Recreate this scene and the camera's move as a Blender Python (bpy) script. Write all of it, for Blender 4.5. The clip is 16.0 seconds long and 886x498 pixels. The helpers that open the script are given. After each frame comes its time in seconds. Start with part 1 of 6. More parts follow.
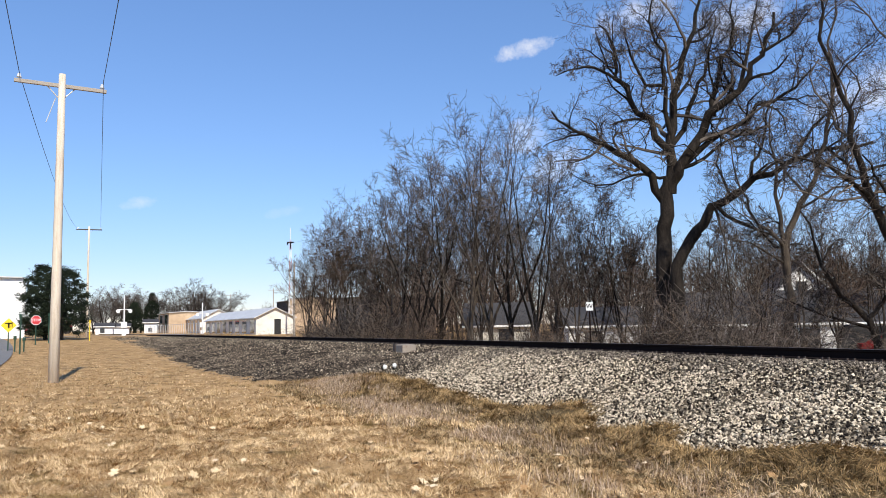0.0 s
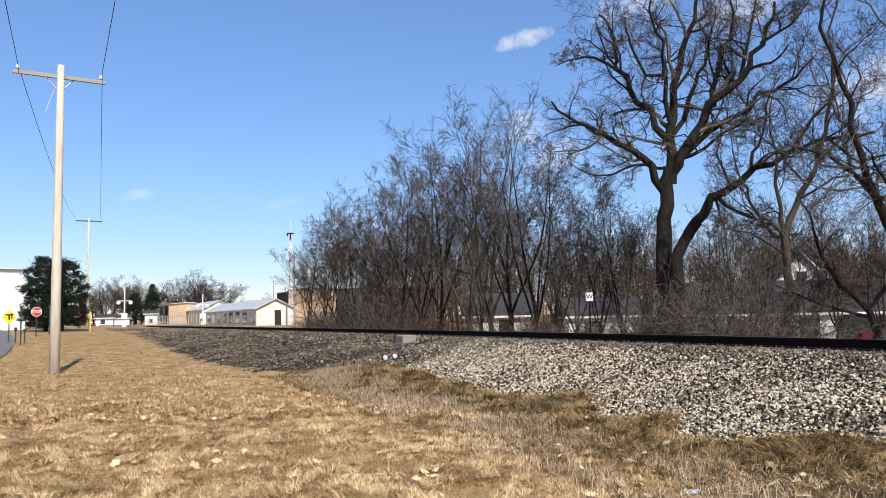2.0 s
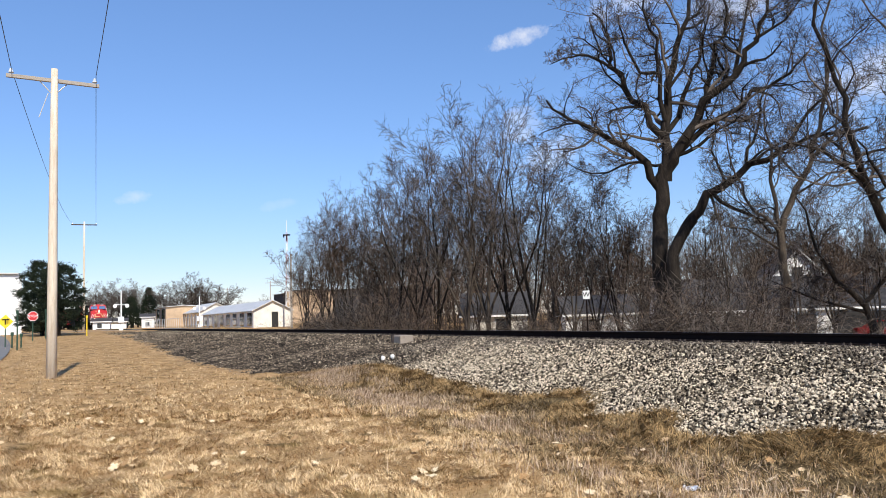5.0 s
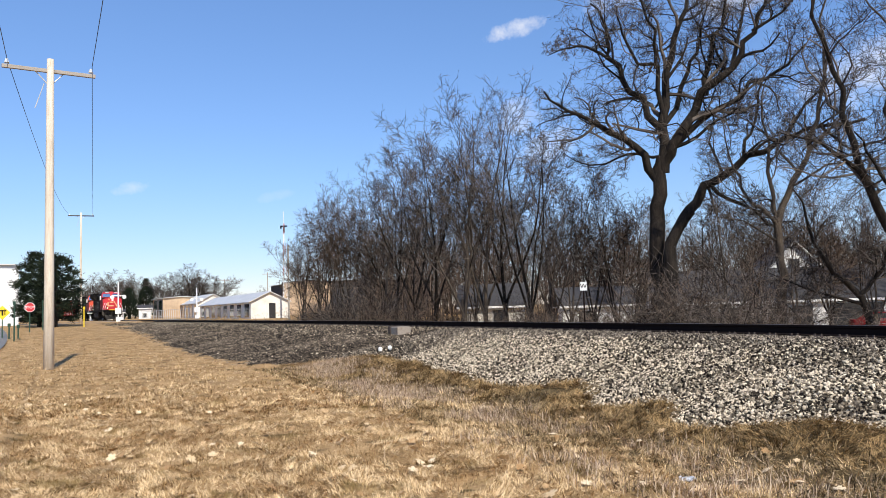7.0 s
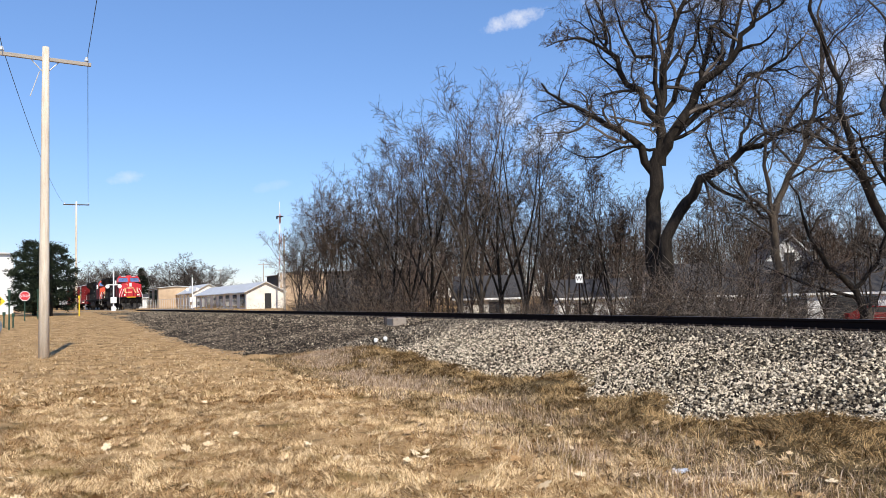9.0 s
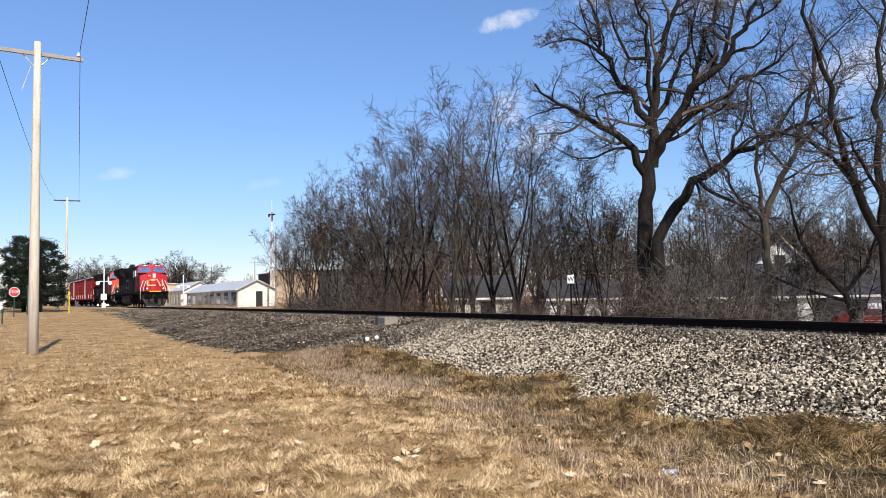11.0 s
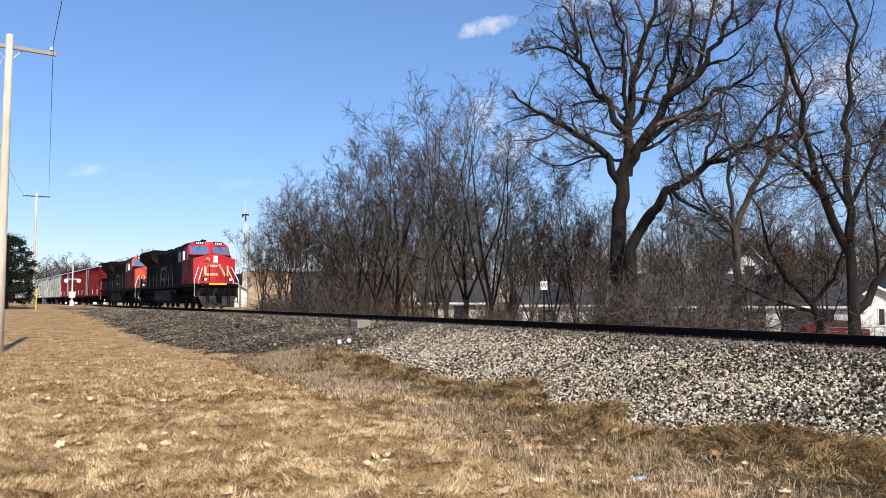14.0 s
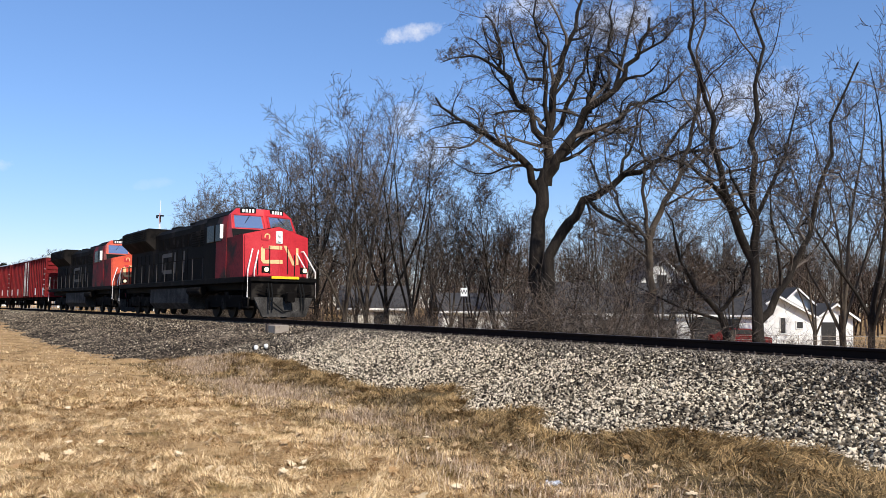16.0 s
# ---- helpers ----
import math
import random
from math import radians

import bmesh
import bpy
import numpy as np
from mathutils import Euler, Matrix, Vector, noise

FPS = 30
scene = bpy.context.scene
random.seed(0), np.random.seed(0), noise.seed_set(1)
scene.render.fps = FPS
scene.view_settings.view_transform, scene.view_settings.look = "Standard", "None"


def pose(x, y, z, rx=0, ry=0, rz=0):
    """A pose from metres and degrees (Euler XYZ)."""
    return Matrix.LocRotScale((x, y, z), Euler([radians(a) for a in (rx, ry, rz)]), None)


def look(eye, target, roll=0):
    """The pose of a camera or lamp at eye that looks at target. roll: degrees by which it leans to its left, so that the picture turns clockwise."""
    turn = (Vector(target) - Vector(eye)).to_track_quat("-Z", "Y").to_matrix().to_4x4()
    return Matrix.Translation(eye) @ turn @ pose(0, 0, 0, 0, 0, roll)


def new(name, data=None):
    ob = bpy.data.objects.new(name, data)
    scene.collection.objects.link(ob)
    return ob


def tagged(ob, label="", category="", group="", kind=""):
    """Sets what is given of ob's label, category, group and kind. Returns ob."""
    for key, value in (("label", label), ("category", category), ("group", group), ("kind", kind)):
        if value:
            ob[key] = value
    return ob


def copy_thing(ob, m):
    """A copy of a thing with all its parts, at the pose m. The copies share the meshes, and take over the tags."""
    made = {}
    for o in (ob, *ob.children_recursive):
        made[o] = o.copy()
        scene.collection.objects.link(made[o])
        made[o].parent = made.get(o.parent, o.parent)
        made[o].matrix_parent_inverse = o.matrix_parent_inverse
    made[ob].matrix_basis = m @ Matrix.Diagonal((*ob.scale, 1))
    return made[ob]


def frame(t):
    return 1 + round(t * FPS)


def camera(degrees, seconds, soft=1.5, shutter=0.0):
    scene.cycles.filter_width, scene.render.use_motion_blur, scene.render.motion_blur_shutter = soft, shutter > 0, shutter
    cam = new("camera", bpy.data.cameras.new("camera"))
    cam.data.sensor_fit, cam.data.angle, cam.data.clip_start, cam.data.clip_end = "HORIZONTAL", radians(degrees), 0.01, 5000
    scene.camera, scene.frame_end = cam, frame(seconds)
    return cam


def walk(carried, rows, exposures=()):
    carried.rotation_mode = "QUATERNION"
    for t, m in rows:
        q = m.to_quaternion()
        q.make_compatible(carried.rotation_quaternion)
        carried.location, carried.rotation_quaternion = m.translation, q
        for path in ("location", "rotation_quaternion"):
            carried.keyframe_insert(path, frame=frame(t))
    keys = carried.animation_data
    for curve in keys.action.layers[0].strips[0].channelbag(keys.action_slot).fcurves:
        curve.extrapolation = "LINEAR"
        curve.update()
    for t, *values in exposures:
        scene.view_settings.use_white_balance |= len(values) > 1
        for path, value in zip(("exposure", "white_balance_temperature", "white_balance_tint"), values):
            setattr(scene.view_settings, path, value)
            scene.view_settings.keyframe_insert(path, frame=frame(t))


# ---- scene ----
cam = camera(58.5, 16.0, soft=0.7)
EYE = 1.6
# seconds, yaw, pitch, roll of a camera held by hand on one spot
TURNS = [
    (0, 0.000, 5.500, 1.000), (0.5, -0.048, 5.266, 1.086), (1, -0.046, 5.029, 1.095), (1.5, -0.045, 4.902, 1.091),
    (2, 0.007, 4.832, 1.111), (2.5, 0.059, 4.768, 1.258), (3, 0.074, 4.713, 1.403), (3.5, 0.025, 4.751, 1.621),
    (4, -0.081, 4.879, 1.705), (6.5, -0.300, 4.394, 1.787), (7, -0.386, 4.177, 1.748), (7.5, -0.475, 3.965, 1.692),
    (8, -0.548, 3.771, 1.578), (8.5, -0.612, 3.625, 1.509), (9, -0.693, 3.546, 1.389), (11.5, -1.469, 3.499, 0.749),
    (12, -1.606, 3.685, 0.528), (12.5, -1.840, 3.843, 0.350), (13, -2.210, 3.887, 0.201), (13.5, -2.695, 3.853, 0.061),
    (14, -3.216, 3.795, -0.119), (14.5, -3.871, 3.752, -0.362), (15, -4.710, 3.792, -0.620), (15.5, -6.242, 3.948, -0.837),
    (16, -8.974, 4.259, -0.637),
]
walk(cam, [(t, pose(0, 0, EYE, 90 + pitch, roll, yaw)) for t, yaw, pitch, roll in TURNS])

# ---- world and sun ----
SUN_AZ, SUN_EL = 159.5, 42.0        # degrees clockwise from +y, and above the horizon
world = bpy.data.worlds.new("world")
scene.world = world
world.use_nodes = True
nt = world.node_tree
for n in list(nt.nodes):
    nt.nodes.remove(n)


sky = nt.nodes.new("ShaderNodeTexSky")
sky.sky_type, sky.sun_disc = "NISHITA", False
sky.sun_elevation, sky.sun_rotation = radians(SUN_EL), radians(SUN_AZ)
sky.air_density, sky.dust_density, sky.ozone_density = 1.0, 0.0, 5.0
coord = nt.nodes.new("ShaderNodeTexCoord")
back = nt.nodes.new("ShaderNodeBackground")
back.inputs["Strength"].default_value = 0.12
out = nt.nodes.new("ShaderNodeOutputWorld")


def wmath(op, a, b=None):
    n = nt.nodes.new("ShaderNodeMath")
    n.operation = op
    for i, v in enumerate((a, b)):
        if v is None:
            continue
        if isinstance(v, (int, float)):
            n.inputs[i].default_value = v
        else:
            nt.links.new(v, n.inputs[i])
    return n.outputs[0]


# small fair-weather clouds: azimuth, elevation, half width, half height in degrees, density
CLOUDS = [(6.5, 19.5, 2.6, 0.75, 0.85), (14.5, 21.3, 3.2, 1.4, 0.5), (6.3, 13.4, 1.7, 1.5, 0.5), (8.6, 11.2, 2.4, 1.3, 0.5),
          (-21.0, 8.6, 1.5, 0.5, 0.35), (-11.5, 8.2, 1.5, 0.45, 0.15), (21.0, 20.0, 4.0, 1.5, 0.5), (30.0, 14.0, 5.0, 2.0, 0.5)]
grain = nt.nodes.new("ShaderNodeTexNoise")
grain.inputs["Scale"].default_value, grain.inputs["Detail"].default_value, grain.inputs["Roughness"].default_value = 34.0, 7.0, 0.66
nt.links.new(coord.outputs["Generated"], grain.inputs["Vector"])
split = nt.nodes.new("ShaderNodeSeparateXYZ")
nt.links.new(coord.outputs["Generated"], split.inputs[0])
az = wmath("MULTIPLY", wmath("ARCTAN2", split.outputs[0], split.outputs[1]), 57.29578)
el = wmath("MULTIPLY", wmath("ARCSINE", split.outputs[2]), 57.29578)
wob = wmath("MULTIPLY", wmath("SUBTRACT", grain.outputs[0], 0.5), 3.4)
cover = None
for ca, ce, cw, ch, dens in CLOUDS:
    dx = wmath("DIVIDE", wmath("SUBTRACT", az, ca), cw)
    dy = wmath("DIVIDE", wmath("SUBTRACT", wmath("SUBTRACT", el, ce), wmath("MULTIPLY", wmath("SUBTRACT", az, ca), 0.18)), ch)
    r2 = wmath("ADD", wmath("MULTIPLY", dx, dx), wmath("MULTIPLY", dy, dy))
    m = wmath("MULTIPLY", wmath("MAXIMUM", wmath("ADD", wmath("SUBTRACT", 0.9, r2), wob), 0.0), dens)
    cover = m if cover is None else wmath("MAXIMUM", cover, m)
cover = wmath("MINIMUM", wmath("MULTIPLY", cover, 0.75), 0.9)
mixc = nt.nodes.new("ShaderNodeMix")
mixc.data_type = "RGBA"
nt.links.new(cover, mixc.inputs["Factor"])
tint = nt.nodes.new("ShaderNodeMix")
tint.data_type, tint.blend_type = "RGBA", "MULTIPLY"
tint.inputs["Factor"].default_value = 1.0
haze = nt.nodes.new("ShaderNodeValToRGB")
haze.color_ramp.elements[0].position, haze.color_ramp.elements[0].color = 0.0, (0.80, 0.74, 0.85, 1)
haze.color_ramp.elements[1].position, haze.color_ramp.elements[1].color = 0.42, (1.10, 1.19, 1.33, 1)
haze.color_ramp.elements.new(0.16).color = (0.92, 0.96, 1.09, 1)
tcs = nt.nodes.new("ShaderNodeTexCoord")
seps = nt.nodes.new("ShaderNodeSeparateXYZ")
nt.links.new(tcs.outputs["Generated"], seps.inputs[0])
nt.links.new(seps.outputs[2], haze.inputs[0])
nt.links.new(haze.outputs[0], tint.inputs["B"])
nt.links.new(sky.outputs[0], tint.inputs["A"])
nt.links.new(tint.outputs["Result"], mixc.inputs["A"])
mixc.inputs["B"].default_value = (7.6, 7.6, 7.9, 1)
nt.links.new(mixc.outputs["Result"], back.inputs["Color"])
nt.links.new(back.outputs[0], out.inputs["Surface"])

sun = new("sun", bpy.data.lights.new("sun", "SUN"))
sun.data.energy, sun.data.angle, sun.data.color = 5.0, radians(0.53), (1.0, 0.93, 0.82)
_a, _e = radians(SUN_AZ), radians(SUN_EL)
sun.matrix_world = look((math.sin(_a) * math.cos(_e) * 50, math.cos(_a) * math.cos(_e) * 50, math.sin(_e) * 50), (0, 0, 0))
scene.view_settings.exposure = 0.15

# ---- materials ----


def material(name, base, rough=0.8, metal=0.0, tones=None, scale=6.0, fine=60.0, bump=0.0, bump_scale=None, per="", spec=0.5,
             stretch=(1, 1, 1), detail=5.0, wear=None, wear_scale=1.5, wear_at=0.6):
    """A surface with a large and a fine variation between base and tones, optional wear in patches, and bump."""
    m = bpy.data.materials.new(name)
    m.use_nodes = True
    t = m.node_tree
    b = t.nodes["Principled BSDF"]
    b.inputs["Roughness"].default_value, b.inputs["Metallic"].default_value = rough, metal
    b.inputs["Specular IOR Level"].default_value = spec
    tones = tones or (tuple(c * 0.72 for c in base), tuple(min(1, c * 1.18) for c in base))
    tc = t.nodes.new("ShaderNodeTexCoord")
    mp = t.nodes.new("ShaderNodeMapping")
    mp.inputs["Scale"].default_value = stretch
    t.links.new(tc.outputs["Object"], mp.inputs[0])
    n1, n2 = t.nodes.new("ShaderNodeTexNoise"), t.nodes.new("ShaderNodeTexNoise")
    for n, s in ((n1, scale), (n2, fine)):
        n.inputs["Scale"].default_value, n.inputs["Detail"].default_value = s, detail
        t.links.new(mp.outputs[0], n.inputs["Vector"])
    add = t.nodes.new("ShaderNodeMath")
    add.operation = "MULTIPLY_ADD"
    t.links.new(n1.outputs[0], add.inputs[0])
    add.inputs[1].default_value = 0.55
    half = t.nodes.new("ShaderNodeMath")
    half.operation = "MULTIPLY"
    t.links.new(n2.outputs[0], half.inputs[0])
    half.inputs[1].default_value = 0.45
    t.links.new(half.outputs[0], add.inputs[2])
    fac = add.outputs[0]
    if per:
        src = t.nodes.new("ShaderNodeObjectInfo" if per == "object" else "ShaderNodeNewGeometry")
        rnd = src.outputs["Random"] if per == "object" else src.outputs["Random Per Island"]
        mixf = t.nodes.new("ShaderNodeMath")
        mixf.operation = "MULTIPLY_ADD"
        t.links.new(rnd, mixf.inputs[0])
        mixf.inputs[1].default_value = 0.6
        sub = t.nodes.new("ShaderNodeMath")
        sub.operation = "MULTIPLY_ADD"
        t.links.new(fac, sub.inputs[0])
        sub.inputs[1].default_value, sub.inputs[2].default_value = 0.6, -0.1
        t.links.new(sub.outputs[0], mixf.inputs[2])
        fac = mixf.outputs[0]
    ramp = t.nodes.new("ShaderNodeValToRGB")
    e = ramp.color_ramp.elements
    e[0].position, e[1].position = 0.3, 0.7
    e[0].color, e[1].color = (*tones[0], 1), (*tones[1], 1)
    mid = e.new(0.5)
    mid.color = (*base, 1)
    t.links.new(fac, ramp.inputs[0])
    col = ramp.outputs[0]
    if wear:
        nw = t.nodes.new("ShaderNodeTexNoise")
        nw.inputs["Scale"].default_value, nw.inputs["Detail"].default_value = wear_scale, 8.0
        t.links.new(mp.outputs[0], nw.inputs["Vector"])
        rw = t.nodes.new("ShaderNodeValToRGB")
        rw.color_ramp.elements[0].position, rw.color_ramp.elements[1].position = wear_at - 0.05, wear_at + 0.06
        t.links.new(nw.outputs[0], rw.inputs[0])
        mx = t.nodes.new("ShaderNodeMix")
        mx.data_type = "RGBA"
        t.links.new(rw.outputs[0], mx.inputs["Factor"])
        t.links.new(col, mx.inputs["A"])
        mx.inputs["B"].default_value = (*wear, 1)
        col = mx.outputs["Result"]
    t.links.new(col, b.inputs["Base Color"])
    if bump:
        nb = t.nodes.new("ShaderNodeTexNoise")
        nb.inputs["Scale"].default_value, nb.inputs["Detail"].default_value = bump_scale or fine, 6.0
        t.links.new(mp.outputs[0], nb.inputs["Vector"])
        bp = t.nodes.new("ShaderNodeBump")
        bp.inputs["Strength"].default_value, bp.inputs["Distance"].default_value = 1.0, bump
        t.links.new(nb.outputs[0], bp.inputs["Height"])
        t.links.new(bp.outputs[0], b.inputs["Normal"])
    return m


def glow(name, color, strength):
    m = bpy.data.materials.new(name)
    m.use_nodes = True
    b = m.node_tree.nodes["Principled BSDF"]
    b.inputs["Base Color"].default_value = (*color, 1)
    b.inputs["Emission Color"].default_value = (*color, 1)
    b.inputs["Emission Strength"].default_value = strength
    return m


def gravel_material(name, dark, mid, light, size, bump, patch=None):
    """Loose stone: cells of their own tone, with joints between them."""
    m = bpy.data.materials.new(name)
    m.use_nodes = True
    t = m.node_tree
    b = t.nodes["Principled BSDF"]
    b.inputs["Roughness"].default_value, b.inputs["Specular IOR Level"].default_value = 1.0, 0.04
    tc = t.nodes.new("ShaderNodeTexCoord")
    v = t.nodes.new("ShaderNodeTexVoronoi")
    v.inputs["Scale"].default_value = 1 / size
    t.links.new(tc.outputs["Object"], v.inputs["Vector"])
    sep = t.nodes.new("ShaderNodeSeparateColor")
    t.links.new(v.outputs["Color"], sep.inputs[0])
    big = t.nodes.new("ShaderNodeTexNoise")
    big.inputs["Scale"].default_value, big.inputs["Detail"].default_value = 0.35, 6.0
    t.links.new(tc.outputs["Object"], big.inputs["Vector"])
    f = t.nodes.new("ShaderNodeMath")
    f.operation = "MULTIPLY_ADD"
    t.links.new(sep.outputs[0], f.inputs[0])
    f.inputs[1].default_value = 0.75
    g = t.nodes.new("ShaderNodeMath")
    g.operation = "MULTIPLY_ADD"
    t.links.new(big.outputs[0], g.inputs[0])
    g.inputs[1].default_value, g.inputs[2].default_value = 1.1, -0.42
    t.links.new(g.outputs[0], f.inputs[2])
    r = t.nodes.new("ShaderNodeValToRGB")
    e = r.color_ramp.elements
    e[0].position, e[1].position = 0.1, 0.95
    e[0].color, e[1].color = (*dark, 1), (*light, 1)
    e.new(0.55).color = (*mid, 1)
    t.links.new(f.outputs[0], r.inputs[0])
    t.links.new(r.outputs[0], b.inputs["Base Color"])
    bp = t.nodes.new("ShaderNodeBump")
    bp.invert = True
    bp.inputs["Strength"].default_value, bp.inputs["Distance"].default_value = 1.0, bump
    t.links.new(v.outputs["Distance"], bp.inputs["Height"])
    t.links.new(bp.outputs[0], b.inputs["Normal"])
    return m


def glass_material(name, tint, rough=0.03):
    m = bpy.data.materials.new(name)
    m.use_nodes = True
    b = m.node_tree.nodes["Principled BSDF"]
    b.inputs["Base Color"].default_value = (*tint, 1)
    b.inputs["Roughness"].default_value, b.inputs["Specular IOR Level"].default_value = rough, 0.9
    return m


STRAW = material("dry_lawn", (0.405, 0.255, 0.118), 0.95, tones=((0.14, 0.085, 0.036), (0.62, 0.42, 0.21)), scale=1.3, fine=26, bump=0.03, bump_scale=45, spec=0.1,
                 wear=(0.15, 0.10, 0.042), wear_scale=2.2, wear_at=0.62)
DITCH = material("dark_thatch", (0.115, 0.08, 0.038), 0.95, tones=((0.035, 0.026, 0.014), (0.24, 0.165, 0.075)), scale=1.6, fine=30, bump=0.03, bump_scale=40, spec=0.1)
BLADE = material("dry_grass_blade", (0.66, 0.45, 0.225), 0.9, tones=((0.20, 0.115, 0.045), (0.88, 0.66, 0.39)), scale=0.7, fine=3, per="island", spec=0.1,
                 wear=(0.27, 0.18, 0.07), wear_scale=1.9, wear_at=0.61)
MAT_GRASS = material("matted_grass", (0.27, 0.168, 0.072), 0.95, tones=((0.08, 0.052, 0.022), (0.52, 0.345, 0.16)), scale=1.0, fine=14, per="island", spec=0.1)
BALLAST = gravel_material("ballast_stone_bed", (0.010, 0.008, 0.006), (0.08, 0.066, 0.05), (0.36, 0.30, 0.22), 0.035, 0.03)
CINDER = gravel_material("dark_cinder", (0.010, 0.008, 0.006), (0.05, 0.039, 0.029), (0.22, 0.17, 0.12), 0.04, 0.03)
STONE = material("ballast_stone", (0.21, 0.168, 0.118), 0.95, tones=((0.014, 0.011, 0.009), (0.74, 0.63, 0.47)), scale=0.7, fine=30, per="island", spec=0.08)
SSTONE = material("shoulder_stone", (0.11, 0.09, 0.069), 0.95, tones=((0.014, 0.0115, 0.0095), (0.30, 0.252, 0.195)), scale=0.7, fine=30, per="island", spec=0.08)
CSTONE = material("cinder_stone", (0.075, 0.059, 0.044), 0.95, tones=((0.008, 0.007, 0.006), (0.33, 0.265, 0.19)), scale=0.35, fine=40, per="island", spec=0.1)
STONE_OBJ = material("ballast_stone_loose", (0.30, 0.25, 0.185), 0.95, tones=((0.014, 0.011, 0.009), (0.74, 0.65, 0.51)), scale=3, fine=40, per="object", spec=0.1)
RAIL = material("rail_steel", (0.016, 0.0105, 0.009), 0.9, 0.0, spec=0.08, scale=3, fine=50, bump=0.001)
RAIL_TOP = material("rail_head", (0.32, 0.31, 0.30), 0.3, 1.0, scale=3, fine=50)
TIE = material("tie_timber", (0.07, 0.055, 0.045), 0.95, scale=3, fine=30, bump=0.006, stretch=(1, 8, 1))
WOOD_POLE = material("weathered_pole", (0.66, 0.57, 0.45), 0.9, tones=((0.46, 0.37, 0.27), (0.76, 0.68, 0.57)), scale=2.5, fine=30, bump=0.006, stretch=(6, 6, 0.6), wear=(0.42, 0.24, 0.12), wear_scale=0.9, wear_at=0.69)
WOOD_GREY = material("grey_timber", (0.36, 0.32, 0.27), 0.9, scale=4, fine=40, bump=0.005, stretch=(1, 6, 6))
BARK = material("bark", (0.024, 0.0195, 0.016), 0.95, tones=((0.008, 0.0065, 0.0055), (0.052, 0.042, 0.033)), scale=2.2, fine=18, bump=0.03, bump_scale=14, stretch=(3, 3, 0.7), spec=0.15)
BARK_PALE = material("pale_bark", (0.075, 0.06, 0.047), 0.95, tones=((0.028, 0.022, 0.018), (0.13, 0.107, 0.084)), scale=2.2, fine=18, bump=0.02, bump_scale=14, stretch=(3, 3, 0.7), spec=0.15)
TWIG = material("twig", (0.066, 0.054, 0.045), 0.95, tones=((0.014, 0.0115, 0.0095), (0.19, 0.157, 0.13)), scale=0.6, fine=4, spec=0.1, per="island")
TWIG_RED = material("brown_twig", (0.062, 0.045, 0.034), 0.95, tones=((0.013, 0.0095, 0.0075), (0.175, 0.128, 0.096)), scale=0.6, fine=4, spec=0.1, per="island")
NEEDLE = material("pine_needles", (0.014, 0.022, 0.012), 0.9, tones=((0.005, 0.008, 0.005), (0.032, 0.042, 0.02)), scale=1, fine=8, per="island", spec=0.2)

# ---- mesh helpers ----


def part(name, bm, mat, parent=None, label="", smooth=False):
    me = bpy.data.meshes.new(name)
    if smooth:
        for f in bm.faces:
            f.smooth = True
    bm.to_mesh(me)
    bm.free()
    me.materials.append(mat)
    ob = new(name, me)
    ob.parent = parent
    if label:
        ob["label"] = label
    return ob


def pydata(name, verts, faces, mat, parent=None, smooth=False):
    me = bpy.data.meshes.new(name)
    me.from_pydata(verts, [], faces)
    me.materials.append(mat)
    if smooth:
        me.polygons.foreach_set("use_smooth", [True] * len(me.polygons))
    ob = new(name, me)
    ob.parent = parent
    return ob


def same_mesh(name, ob, parent, m):
    o = new(name, ob.data)
    o.parent = parent
    o.matrix_basis = m
    return o


def box(bm, x0, y0, z0, x1, y1, z1, bevel=0.0, m=None):
    vs = [bm.verts.new((x, y, z)) for x in (x0, x1) for y in (y0, y1) for z in (z0, z1)]
    fs = [bm.faces.new([vs[i] for i in q]) for q in ((0, 1, 3, 2), (4, 6, 7, 5), (0, 4, 5, 1), (2, 3, 7, 6), (0, 2, 6, 4), (1, 5, 7, 3))]
    if m is not None:
        bmesh.ops.transform(bm, matrix=m, verts=vs)
    if bevel:
        es = list({e for f in fs for e in f.edges})
        bmesh.ops.bevel(bm, geom=es, offset=bevel, segments=2, affect="EDGES", profile=0.5)
    return bm


def prism(bm, outline, a, b, axis="y"):
    """An outline of (p, q) points drawn out from a to b along an axis."""
    def at(p, q, r):
        return {"x": (r, p, q), "y": (p, r, q), "z": (p, q, r)}[axis]
    v0, v1 = [bm.verts.new(at(p, q, a)) for p, q in outline], [bm.verts.new(at(p, q, b)) for p, q in outline]
    n = len(outline)
    bm.faces.new(v0)
    bm.faces.new(v1[::-1])
    for i in range(n):
        bm.faces.new((v0[i], v1[i], v1[(i + 1) % n], v0[(i + 1) % n]))
    bmesh.ops.recalc_face_normals(bm, faces=bm.faces)
    return bm


